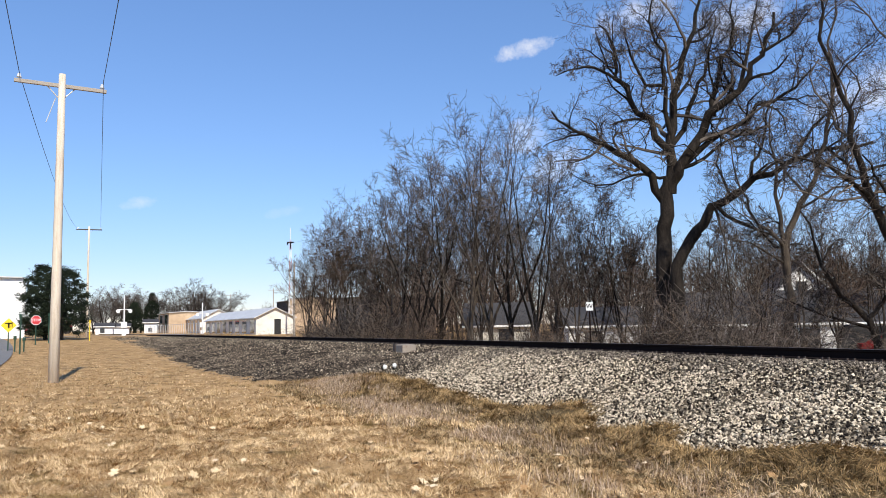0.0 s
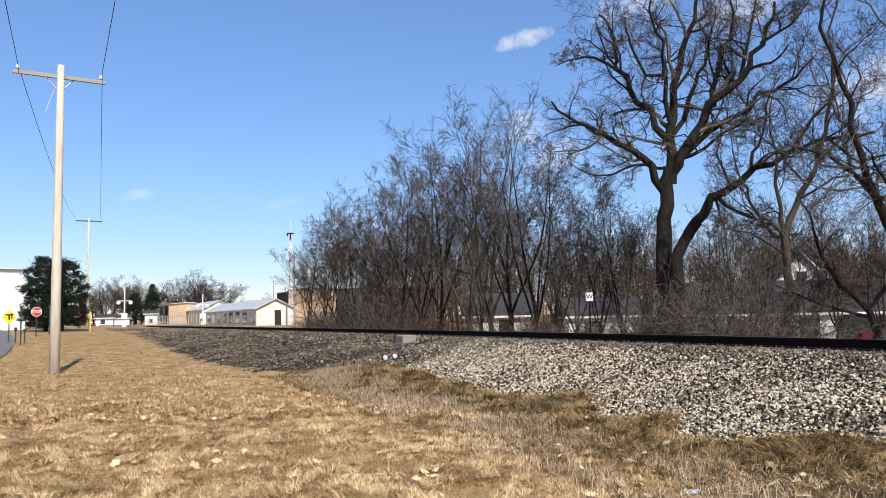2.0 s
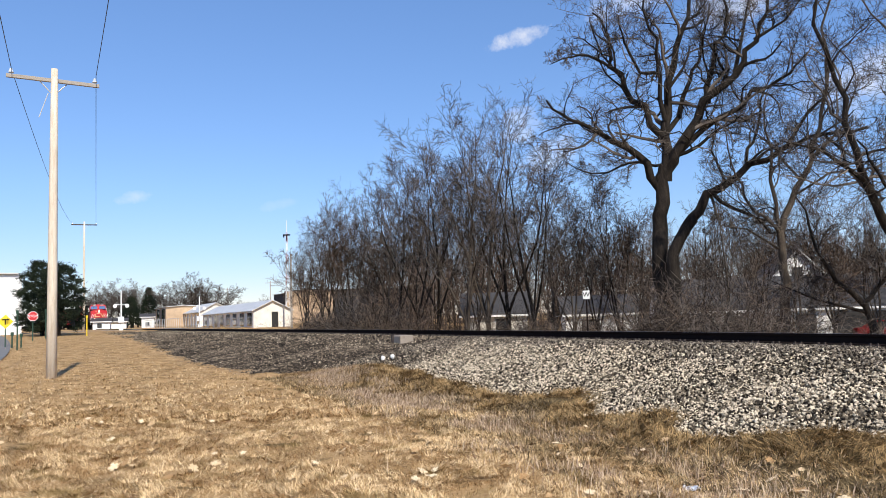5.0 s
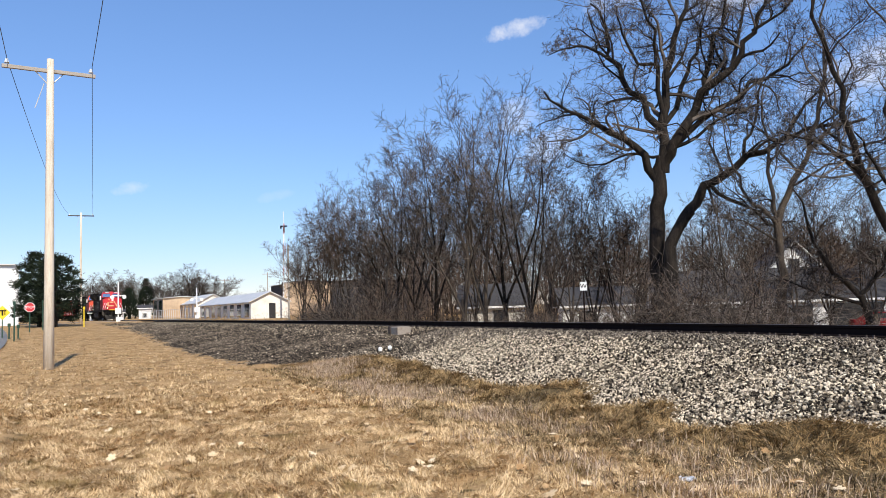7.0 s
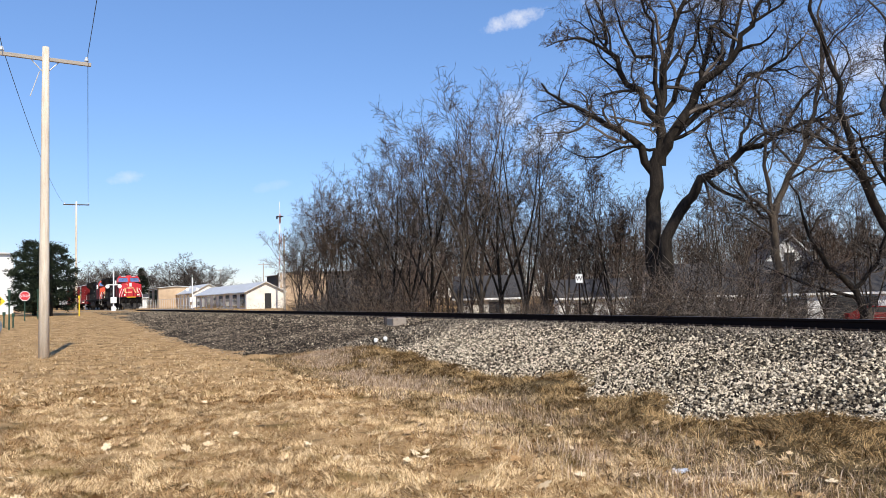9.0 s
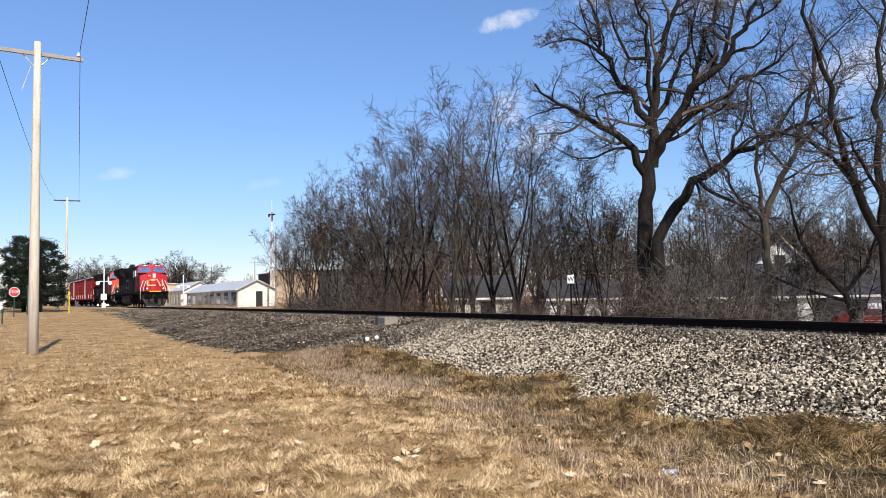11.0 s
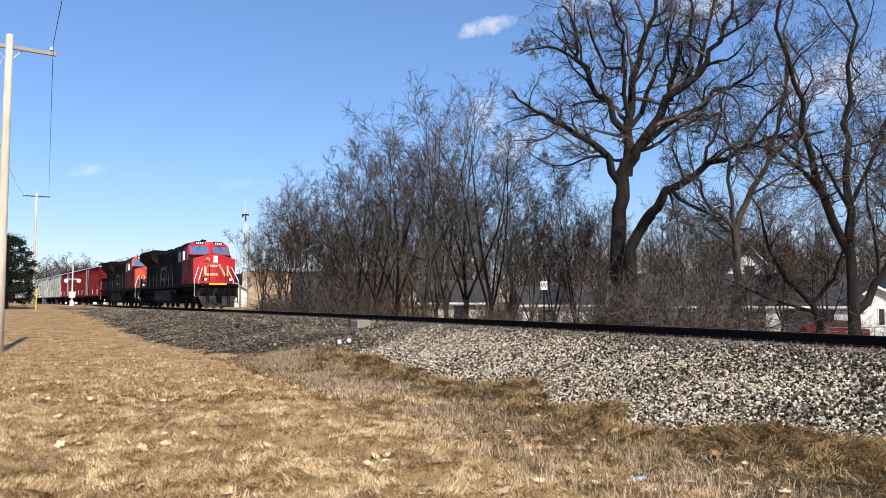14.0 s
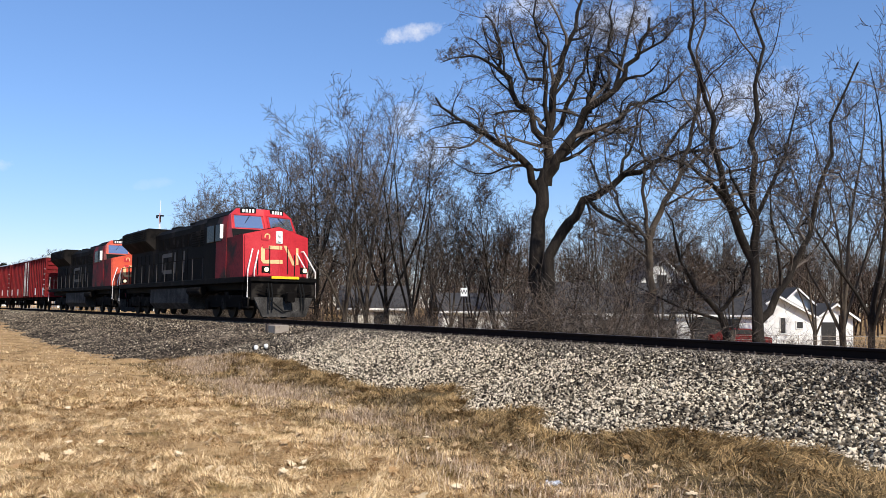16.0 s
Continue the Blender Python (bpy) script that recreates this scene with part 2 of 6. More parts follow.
def tube(bm, pts, r, sides=8, r_end=None, caps=True):
    """A round bar along points."""
    pts = [Vector(p) for p in pts]
    rings, r_end = [], r if r_end is None else r_end
    for i, p in enumerate(pts):
        d = (pts[min(i + 1, len(pts) - 1)] - pts[max(i - 1, 0)]).normalized()
        a = d.orthogonal().normalized() if abs(d.z) > 0.99 else d.cross(Vector((0, 0, 1))).normalized()
        b = d.cross(a)
        rr = r + (r_end - r) * i / max(1, len(pts) - 1)
        rings.append([bm.verts.new(p + (a * math.cos(k * 2 * math.pi / sides) + b * math.sin(k * 2 * math.pi / sides)) * rr) for k in range(sides)])
    for p, q in zip(rings, rings[1:]):
        for k in range(sides):
            bm.faces.new((p[k], p[(k + 1) % sides], q[(k + 1) % sides], q[k]))
    if caps:
        bm.faces.new(rings[0][::-1])
        bm.faces.new(rings[-1])
    return bm


def B():
    return bmesh.new()


def empty(name, m, label, category, group=""):
    ob = new(name)
    ob.empty_display_size = 0.3
    ob.matrix_basis = m
    return tagged(ob, label, category, group)


def smooth01(a, b, x):
    t = np.clip((np.asarray(x, float) - a) / (b - a), 0, 1)
    return t * t * (3 - 2 * t)


def lump(x, y, size, seed=0.0):
    return noise.noise((x / size + seed, y / size - seed, seed * 0.37))


# ---- the track's line: x over y, its lean changing gently along the way ----
RAIL_Z = EYE - 0.52
_ys = np.arange(-140.0, 420.0, 0.5)
_lean = np.interp(_ys, [-140, 5, 12, 20, 33, 60, 100, 130, 160, 200, 300, 420], [-0.28, -0.36, -0.39, -0.46, -0.49, -0.52, -0.55, -0.555, -0.555, -0.66, -0.80, -0.9])
_xs = np.concatenate([[0], np.cumsum((_lean[1:] + _lean[:-1]) / 2 * 0.5)])
_xs += -1.3 - np.interp(33.0, _ys, _xs)
_ss = np.concatenate([[0], np.cumsum(np.hypot(np.diff(_xs), 0.5))])
_ss = np.interp(33.0, _ys, _ss) - _ss          # 0 where y is 33; grows towards the camera


def on_track(s):
    """Point and unit heading (towards growing s) of the centre line."""
    y = float(np.interp(s, _ss[::-1], _ys[::-1]))
    x = float(np.interp(y, _ys, _xs))
    k = float(np.interp(y, _ys, _lean))
    h = Vector((-k, -1, 0)).normalized()
    return Vector((x, y, 0)), h


def off_track(x, y):
    """Signed distance from the centre line; positive on the camera's side."""
    k = np.interp(y, _ys, _lean)
    return (np.interp(y, _ys, _xs) - x) / np.sqrt(1 + k * k)


def ground_z(x, y):
    """Height of the lawn and of the land beyond the track."""
    x, y = np.asarray(x, float), np.asarray(y, float)
    u = off_track(x, y)
    near = smooth01(34, 95, y) * 1.0
    far = -0.05 + smooth01(70, 120, y) * 1.0 - 1.1 * smooth01(7, 20, -u) * (1 - smooth01(75, 110, y))
    z = np.where(u > 0, near, far)
    z = z - 0.12 * np.exp(-((u - 6.7) / 1.0) ** 2) * (1 - smooth01(19, 24, y))      # shallow ditch along the stone
    return z


# humps of matted grass along the stone: place, reach, height
MOUNDS = [(4.5, 9.2, 0.8, 0.14), (5.3, 8.2, 0.7, 0.12), (2.8, 14.7, 0.7, 0.15), (3.35, 11.7, 0.45, 0.10), (-0.6, 20.6, 1.3, 0.18), (0.6, 18.0, 0.8, 0.10), (-2.2, 23.0, 1.3, 0.22)]


def lawn_z(x, y):
    z = float(ground_z(x, y)) + 0.05 * lump(x, y, 1.7) + 0.04 * lump(x, y, 0.5, 3.1)
    for mx, my, r, up in MOUNDS:
        d2 = ((x - mx) ** 2 + (y - my) ** 2) / (r * r)
        if d2 < 6:
            z += up * math.exp(-d2)
    return z


def along(x, y):
    """Distance along the track of the foot of a place on the camera's side."""
    k = np.interp(y, _ys, _lean)
    return np.interp(y - off_track(x, y) * k / np.sqrt(1 + k * k), _ys, _ss)


def track_xy(s, u):
    """Plan places at distances s along the track and u off it, for arrays."""
    y = np.interp(s, _ss[::-1], _ys[::-1])
    x, k = np.interp(y, _ys, _xs), np.interp(y, _ys, _lean)
    n = np.sqrt(1 + k * k)
    return x - u / n, y + u * k / n


def between_nodes(a, b, A, V, W):
    """Heights V over the nodes (a, b), read at the places A, W by straight blending."""
    a, b = np.asarray(a, float), np.asarray(b, float)
    i, j = np.clip(np.searchsorted(a, A) - 1, 0, len(a) - 2), np.clip(np.searchsorted(b, W) - 1, 0, len(b) - 2)
    f, g = np.clip((A - a[i]) / (a[i + 1] - a[i]), 0, 1), np.clip((W - b[j]) / (b[j + 1] - b[j]), 0, 1)
    return V[i, j] * (1 - f) * (1 - g) + V[i + 1, j] * f * (1 - g) + V[i, j + 1] * (1 - f) * g + V[i + 1, j + 1] * f * g


NODES = np.random.RandomState(8).uniform(-0.75, 0.75, (256, 256))


def patches(x, y, size, seed=0.0):
    """Smooth random patches of a size, about -0.6 to 0.6, for arrays."""
    x, y = np.asarray(x, float) / size + seed * 17.3 + 500, np.asarray(y, float) / size + seed * 9.1 + 500
    i, j = np.floor(x).astype(int), np.floor(y).astype(int)
    f, g = x - i, y - j
    f, g = f * f * (3 - 2 * f), g * g * (3 - 2 * g)
    at = lambda a, b: NODES[a % 256, b % 256]
    return at(i, j) * (1 - f) * (1 - g) + at(i + 1, j) * f * (1 - g) + at(i, j + 1) * (1 - f) * g + at(i + 1, j + 1) * f * g


def graded(a, b, fine_a, fine_b, step, growth=1.25):
    v = list(np.arange(fine_a, fine_b + 1e-6, step))
    s = step
    while v[-1] < b:
        s *= growth
        v.append(min(b, v[-1] + s))
    s = step
    while v[0] > a:
        s *= growth
        v.insert(0, max(a, v[0] - s))
    return v


gx, gy = graded(-1500, 1500, -16, 12, 0.16), graded(-600, 2500, 5, 34, 0.16)
gverts = [(x, y, lawn_z(x, y)) for y in gy for x in gx]
nx = len(gx)
LAND = np.array([v[2] for v in gverts]).reshape(len(gy), nx)


def land_z(x, y):
    return between_nodes(gy, gx, np.asarray(y, float), LAND, np.asarray(x, float))


gfaces = [(j * nx + i, j * nx + i + 1, (j + 1) * nx + i + 1, (j + 1) * nx + i) for j in range(len(gy) - 1) for i in range(nx - 1)]
ground_mesh = pydata("ground", gverts, gfaces, STRAW, smooth=True)
ground_mesh.data.materials.append(DITCH)
for f in ground_mesh.data.polygons:
    x, y = f.center.xy
    if 5 < y < 27 and 3 < float(off_track(x, y)) < 8.6 and float(off_track(x, y)) < 7.3 + 1.2 * lump(x, y, 1.3, 6.0) - 0.3 * max(0, y - 16) * 0.5:
        f.material_index = 1
ground = tagged(ground_mesh, "dry straw-coloured winter lawn running down to the tracks", "ground", kind="structure")


# how far the stone reaches on the camera's side, along the track: wide and dark far off, lobed near by
TOE_S = [-130, -30, -6, 6.0, 7.4, 8.4, 12.2, 14, 17.2, 18.0, 18.8, 20.5, 21.5, 22.5, 23.4, 24.2, 26, 40]
TOE_U = [6.4, 7.2, 8.3, 8.2, 6.0, 4.4, 4.75, 5.0, 5.15, 4.1, 4.5, 5.4, 4.75, 5.5, 5.4, 4.5, 4.15, 4.2]


def toe_at(s):
    return float(np.interp(s, TOE_S, TOE_U)) + 0.25 * lump(s, 0, 0.8, 1.7) + 0.12 * lump(s, 0, 0.3, 4.7)


def ballast_z(u, s):
    toe = toe_at(s)
    top = RAIL_Z - 0.19
    a = abs(u)
    c, h = on_track(s)
    if a <= 1.75:
        z = top - 0.02 * a
    elif u > 0:
        q = c + camera_side(h) * toe
        drop = top - 0.035 - (float(ground_z(q.x, q.y)) - 0.06)
        t = (u - 1.75) / (toe - 1.75)
        z = top - 0.035 - drop * (0.85 * t + 0.15 * t * t if t < 1 else 1 + (t - 1) * 1.6)
    else:
        z = top - 0.035 - (a - 1.75) * 0.42
    return z + (0.05 * lump(u * 1.0, s, 0.8, 5.0) + 0.03 * lump(u, s, 0.25, 2.0)) * min(1, max(0, a - 1.0))


def camera_side(h):
    """Unit vector square to a heading, on the camera's side of the track."""
    return Vector((h.y, -h.x, 0))


def strip(s_list, u_list, zfun):
    vs, fs = [], []
    n = len(u_list)
    for s in s_list:
        c, h = on_track(s)
        side = Vector((h.y, -h.x, 0))           # towards the camera's side
        if side.x * -1 < 0 and side.y > 0:
            side = -side
        for u in u_list:
            p = c + side * u
            vs.append((p.x, p.y, zfun(u, s)))
    for j in range(len(s_list) - 1):
        for i in range(n - 1):
            fs.append((j * n + i, j * n + i + 1, (j + 1) * n + i + 1, (j + 1) * n + i))
    return vs, fs


s_all = [-x for x in graded(-95, 380, -30, 38, 0.18)][::-1]
u_all = [-6, -4.4, -3.2, -2.4, -1.75, -1.3, -0.9, -0.3, 0.3, 0.9, 1.3, 1.55] + [1.75 + 0.16 * i for i in range(29)] + [6.6, 7.0, 7.4, 7.8, 8.2, 8.6, 9.2]
bv, bf = strip(s_all, u_all, ballast_z)
BED = np.array([v[2] for v in bv]).reshape(len(s_all), len(u_all))


def bed_z(u, s):
    if s_all[0] < s_all[-1]:
        return between_nodes(s_all, u_all, s, BED, u)
    return between_nodes(s_all[::-1], u_all, s, BED[::-1], u)


ballast = tagged(pydata("ballast_bed", bv, bf, BALLAST, smooth=True), "sloping bed of grey and white crushed railway stone, dark and wide further off", "ballast", kind="structure")
ballast.data.materials.append(CINDER)
for f in ballast.data.polygons:
    s_mid = s_all[f.index // (len(u_all) - 1)]
    if s_mid < 8.5 + 2.0 * lump(f.center.x, f.center.y, 0.9, 2.2):
        f.material_index = 1

# ---- rails and ties ----
TRACK = empty("railway_track", pose(0, 0, 0), "single railway track with rusty rails on dark ties", "railway track")
rail_outline = [(-0.075, 0), (0.075, 0), (0.075, 0.012), (0.012, 0.03), (0.012, 0.13), (0.037, 0.145), (0.037, 0.178), (0.028, 0.186), (-0.028, 0.186),
                (-0.037, 0.178), (-0.037, 0.145), (-0.012, 0.13), (-0.012, 0.03), (-0.075, 0.012)]


def rail_mesh(name, u0, drop, label):
    vs, fs, n = [], [], len(rail_outline)
    ss = [-x for x in graded(-95, 380, -95, 40, 1.0, 1.1)][::-1]
    for s in ss:
        c, h = on_track(s)
        side = camera_side(h)
        for p, q in rail_outline:
            w = c + side * (u0 + p)
            vs.append((w.x, w.y, RAIL_Z - 0.186 + q - drop))
    for j in range(len(ss) - 1):
        for i in range(n):
            fs.append((j * n + i, j * n + (i + 1) % n, (j + 1) * n + (i + 1) % n, (j + 1) * n + i))
    ob = pydata(name, vs, fs, RAIL, TRACK)
    ob["label"] = label
    ob.data.materials.append(RAIL_TOP)
    for k, poly in enumerate(ob.data.polygons):
        if k % n == 7:
            poly.material_index = 1
    return ob


rail_mesh("rail", 0.755, 0.0, "rust-brown steel rail with a worn head")
rail_mesh("rail", -0.755, 0.07, "rust-brown steel rail with a worn head")

# ---- trees ----


class Wood:
    """Limbs gathered as tubes; thick ones and thin ones apart."""

    def __init__(self, seed, fine=0.0065):
        self.rng = random.Random(seed)
        self.fine = fine
        self.sets = [([], []), ([], [])]

    def limb(self, pts, r0, r1, which, sides):
        vs, fs = self.sets[which]
        base = len(vs)
        n = len(pts)
        for i, p in enumerate(pts):
            d = (pts[min(i + 1, n - 1)] - pts[max(i - 1, 0)])
            a = d.cross(Vector((0.31, 0.83, 0.46))).normalized()
            b = d.cross(a).normalized()
            r = r0 + (r1 - r0) * i / (n - 1)
            for k in range(sides):
                t = 2 * math.pi * k / sides
                vs.append(p + (a * math.cos(t) + b * math.sin(t)) * r)
        for i in range(n - 1):
            for k in range(sides):
                q = (k + 1) % sides
                fs.append((base + i * sides + k, base + i * sides + q, base + (i + 1) * sides + q, base + (i + 1) * sides + k))

    def path(self, p, d, length, n, wander, lift):
        rng, pts = self.rng, [p.copy()]
        d = d.normalized()
        for _ in range(n):
            d = (d + Vector((rng.gauss(0, wander), rng.gauss(0, wander), rng.gauss(0, wander) + lift))).normalized()
            pts.append(pts[-1] + d * (length / n))
        return pts

    def grow(self, pts, r0, r1, level, plan):
        """plan: per level (children, length factor, angle, wander, lift)."""
        rng = self.rng
        sides = (9, 6, 4, 3, 3, 3, 3)[min(level, 6)]
        self.limb(pts, r0, r1, 0 if level < 2 else 1, sides)
        if level >= len(plan):
            return
        kids, share, angle, wander, lift, first = plan[level]
        total = sum((b - a).length for a, b in zip(pts, pts[1:]))
        for k in range(kids):
            f = first + (1 - first) * (k + rng.random() * 0.9) / kids
            f = min(f, 0.999)
            x = f * (len(pts) - 1)
            i = int(x)
            p = pts[i].lerp(pts[i + 1], x - i)
            ax = (pts[i + 1] - pts[i]).normalized()
            turn = ax.orthogonal().normalized()
            turn.rotate(Matrix.Rotation(rng.random() * 2 * math.pi, 3, ax))
            an = radians(angle * rng.uniform(0.6, 1.45))
            d = ax * math.cos(an) + turn * math.sin(an)
            ln = total * share * rng.uniform(0.6, 1.2) * (1.15 - 0.5 * f)
            rr = (r0 + (r1 - r0) * f) * rng.uniform(0.38, 0.62)
            n = 6 if level < 2 else (4 if level < 3 else (3 if level == 3 and len(plan) > 4 else (2 if level < 4 and len(plan) > level + 1 else 1)))
            rr = max(rr, self.fine)
            self.grow(self.path(p, d, ln, n, wander, lift), rr, max(rr * 0.35, self.fine * 0.75), level + 1, plan)

    def build(self, name, m, label, bark, twig, group="", category="tree"):
        root = empty(name, m, label, category, group)
        pydata("trunk", *self.sets[0], bark, root, smooth=True)
        pydata("crown", *self.sets[1], twig, root)["label"] = "bare winter branches and twigs"
        return root


def poly(points, n=3):
    """Straight runs between points, cut finer and slightly bent."""
    pts = [Vector(p) for p in points]
    res = [pts[0]]
    for a, b in zip(pts, pts[1:]):
        bend = (b - a).length * 0.075
        for i in range(1, n + 1):
            p = a.lerp(b, i / n)
            if len(pts) > 3:
                p += Vector((noise.noise(p * 1.3), noise.noise(p * 1.3 + Vector((7, 0, 0))), noise.noise(p * 1.3 + Vector((0, 9, 0))))) * bend * 2.2
            res.append(p)
    return res


# per level: children, share of the length, angle, wander, lift, first place
OAK_PLAN = [None, (11, 0.36, 52, 0.30, 0.05, 0.15), (8, 0.5, 52, 0.34, 0.04, 0.12), (6, 0.6, 48, 0.32, 0.03, 0.12), (2, 0.8, 42, 0.25, 0.02, 0.2)]
LEAN_PLAN = [None, (7, 0.30, 55, 0.28, 0.06, 0.25), (6, 0.5, 50, 0.32, 0.04, 0.15), (5, 0.6, 46, 0.3, 0.03, 0.15), (2, 0.8, 40, 0.22, 0.02, 0.15)]


def limbs_tree(seed, trunk, r, limbs, plan, name, m, label, bark=None, twig=None):
    """A tree with a drawn trunk and drawn main limbs: (points, thickness)."""
    w = Wood(seed)
    w.limb(poly(trunk), r, r * 0.6, 0, 10)
    for pts, rr in limbs:
        w.grow(poly(pts), rr, rr * 0.22, 1, plan)
    return w.build(name, m, label, bark or BARK, twig or TWIG)


def at_depth(px, d):
    """Plan place on the line of sight px to the side of the first view's axis, at a depth."""
    return (px - 784) / 1400 * d, d


# the great oak beyond the track
ox, oy = 10.09, 36.0
limbs_tree(11, [(0.0, 0, 0.4), (0.05, 0, 2.6), (0.13, 0, 5.03), (0.19, 0, 7.1), (0.46, 0, 8.75), (0.5, 0.02, 9.3)], 0.43, [
    ([(0.48, 0, 8.8), (0.65, 0.12, 10.65), (0.83, 0.24, 12.3), (1.47, 0.36, 14.9), (2.04, 0.5, 16.6), (2.64, 0.6, 18.6)], 0.26),
    ([(0.48, 0, 8.6), (0.92, -0.4, 9.75), (2.34, -0.8, 12.0), (3.5, -1.2, 13.2), (4.35, -1.6, 14.6), (4.9, -2.0, 16.4)], 0.28),
    ([(2.38, -0.75, 12.0), (3.0, 0, 14.2), (3.9, 0.6, 16.3), (4.45, 1.2, 18.5)], 0.14),
    ([(0.95, -0.3, 9.75), (3.0, -0.6, 11.2), (4.3, -1.25, 12.2), (5.6, -1.9, 12.9), (6.2, -2.5, 13.6)], 0.15),
    ([(0.2, 0, 8.2), (-0.86, -0.3, 9.9), (-2.1, -0.64, 10.5), (-2.8, -1.0, 10.8), (-4.0, -1.3, 11.2), (-5.1, -1.6, 12.1)], 0.2),
    ([(0.6, 0, 10.5), (-0.7, 0.4, 12.6), (-1.6, 0.75, 14.2), (-1.56, 1.1, 15.9), (-2.15, 1.5, 17.2)], 0.18),
    ([(-1.56, 0.75, 14.2), (-2.7, 0.67, 14.9), (-3.8, 0.4, 14.7), (-4.6, 0.2, 14.3)], 0.08),
    ([(0.7, 0.15, 11.2), (0.27, -0.35, 13.4), (-0.7, -0.9, 13.6), (-1.5, -1.45, 14.7), (-1.75, -2.0, 15.8)], 0.12),
    ([(0.2, -0.6, 13.3), (0, -1.2, 14.9), (-0.54, -1.5, 16.2), (-0.3, -1.8, 17.6)], 0.09),
    ([(0.7, 0.15, 10.9), (2.35, 0.9, 13.4), (3.2, 1.7, 15.6), (3.7, 2.4, 17.9)], 0.13),
    ([(3.5, -1.2, 13.2), (4.4, -0.35, 15.7), (5.26, 0.5, 18.2)], 0.1),
    ([(4.3, -1.6, 14.6), (5.56, -2.0, 15.3), (6.45, -2.4, 16.5)], 0.08),
    ([(0.48, 0.1, 9.4), (-1.0, 0.9, 9.7), (-2.5, 1.6, 9.3), (-3.7, 2.2, 10.2)], 0.08),
], OAK_PLAN, "oak_tree", pose(ox, oy, -1.15), "large bare oak with a dark furrowed trunk and wide crooked limbs")
# the leaning trunk beside it
limbs_tree(12, [(-0.15, 0, 0.4), (-0.07, 0, 2.96), (0.19, 0, 5.2), (0.95, 0, 6.75)], 0.36, [
    ([(0.6, 0, 6.05), (0.95, 0, 6.75), (1.73, -0.25, 7.7), (2.6, -0.5, 8.2), (3.56, -0.75, 8.9), (5.0, -1.0, 9.6), (6.6, -1.25, 10.0), (8.3, -1.5, 10.2)], 0.26),
    ([(1.9, -0.3, 7.8), (3.1, -0.5, 6.8), (4.05, -1.1, 6.0), (5.0, -1.6, 5.8)], 0.1),
    ([(3.2, -0.65, 8.6), (4.1, 0.1, 10.2), (4.5, 0.5, 12.2), (5.6, 1.0, 13.6)], 0.09),
    ([(5.0, -1.0, 9.6), (5.9, -1.4, 11.1), (6.85, -2.0, 12.0)], 0.09),
    ([(2.5, -0.45, 8.1), (2.3, 0.65, 9.9), (3.1, 1.5, 11.7)], 0.07),
    ([(6.6, -1.25, 10.0), (7.35, -1.6, 9.1), (8.5, -2.0, 8.3)], 0.07),
], LEAN_PLAN, "leaning_tree", pose(10.33, 35.0, -1.15), "bare tree leaning far over with a thick slanting trunk")
# slim tree with a long leaning stem
limbs_tree(13, [(0, 0, 0.2), (0.01, 0, 2.2), (0.16, 0, 4.3), (0.12, 0, 5.9)], 0.24, [
    ([(0.12, 0, 5.8), (1.0, 0.1, 7.6), (1.7, 0.2, 8.9), (2.3, 0.3, 10.9), (2.85, 0.4, 13.6), (3.3, 0.5, 16.9)], 0.15),
    ([(0.12, 0, 5.8), (-0.1, 0.2, 7.9), (-0.13, 0.4, 10.3), (0.14, 0.6, 11.9)], 0.1),
    ([(0.1, 0, 5.7), (-1.06, -0.4, 6.7), (-2.0, -0.8, 8.2), (-2.3, -1.2, 9.8)], 0.085),
    ([(1.73, 0.2, 8.9), (2.8, -0.4, 10.1), (3.3, -1.0, 11.9)], 0.07),
    ([(0.14, 0, 5.0), (-1.6, -0.7, 5.9), (-3.4, -1.4, 6.1)], 0.06),
], OAK_PLAN, "slim_tree", pose(14.3, 33.0, -1.15), "slim bare tree with a long slanting upper stem", BARK_PALE)
# low crooked tree in front of the house
cx, cy = at_depth(1530, 31.0)
limbs_tree(14, [(0.6, 0, -0.3), (0.4, 0, 1.4), (0.1, 0, 2.4)], 0.2, [
    ([(0.1, 0, 2.3), (-1.0, -0.2, 3.3), (-1.9, -0.3, 4.9), (-2.3, -0.3, 6.6)], 0.13),
    ([(0.1, 0, 2.4), (1.0, 0.1, 3.3), (1.5, 0.2, 4.6), (2.2, 0.2, 5.9)], 0.11),
    ([(0.2, 0, 2.0), (-1.6, 0.5, 2.6), (-3.2, 0.8, 3.4)], 0.08),
], OAK_PLAN, "crooked_tree", pose(cx, cy, float(ground_z(cx, cy))), "low crooked bare tree with spreading limbs")
# the forked tree that comes into view at the end
fx, fy = at_depth(1612, 28.0)
limbs_tree(15, [(0.05, 0, -0.3), (0.0, 0, 1.6), (-0.05, 0, 4.1)], 0.27, [
    ([(-0.05, 0, 4.0), (-0.9, 0, 6.0), (-1.7, 0.1, 8.6), (-2.2, 0.2, 11.5), (-2.4, 0.2, 14.5)], 0.18),
    ([(-0.05, 0, 4.0), (0.2, 0.2, 6.2), (0.1, 0.4, 9.0), (0.5, 0.5, 12.0), (0.4, 0.5, 15)], 0.17),
    ([(0.1, 0, 1.9), (1.1, -0.2, 3.4), (2.0, -0.3, 5.2), (3.1, -0.4, 8.4), (3.9, -0.5, 12)], 0.17),
    ([(-1.2, 0, 6.6), (-2.9, -0.4, 7.7), (-4.5, -0.7, 8.0)], 0.09),
    ([(0.2, 0.2, 6.0), (1.4, 0.3, 8.2), (2.2, 0.4, 10.8)], 0.1),
], OAK_PLAN, "forked_tree", pose(fx, fy, float(ground_z(fx, fy))), "tall bare tree forking low into three dark stems")

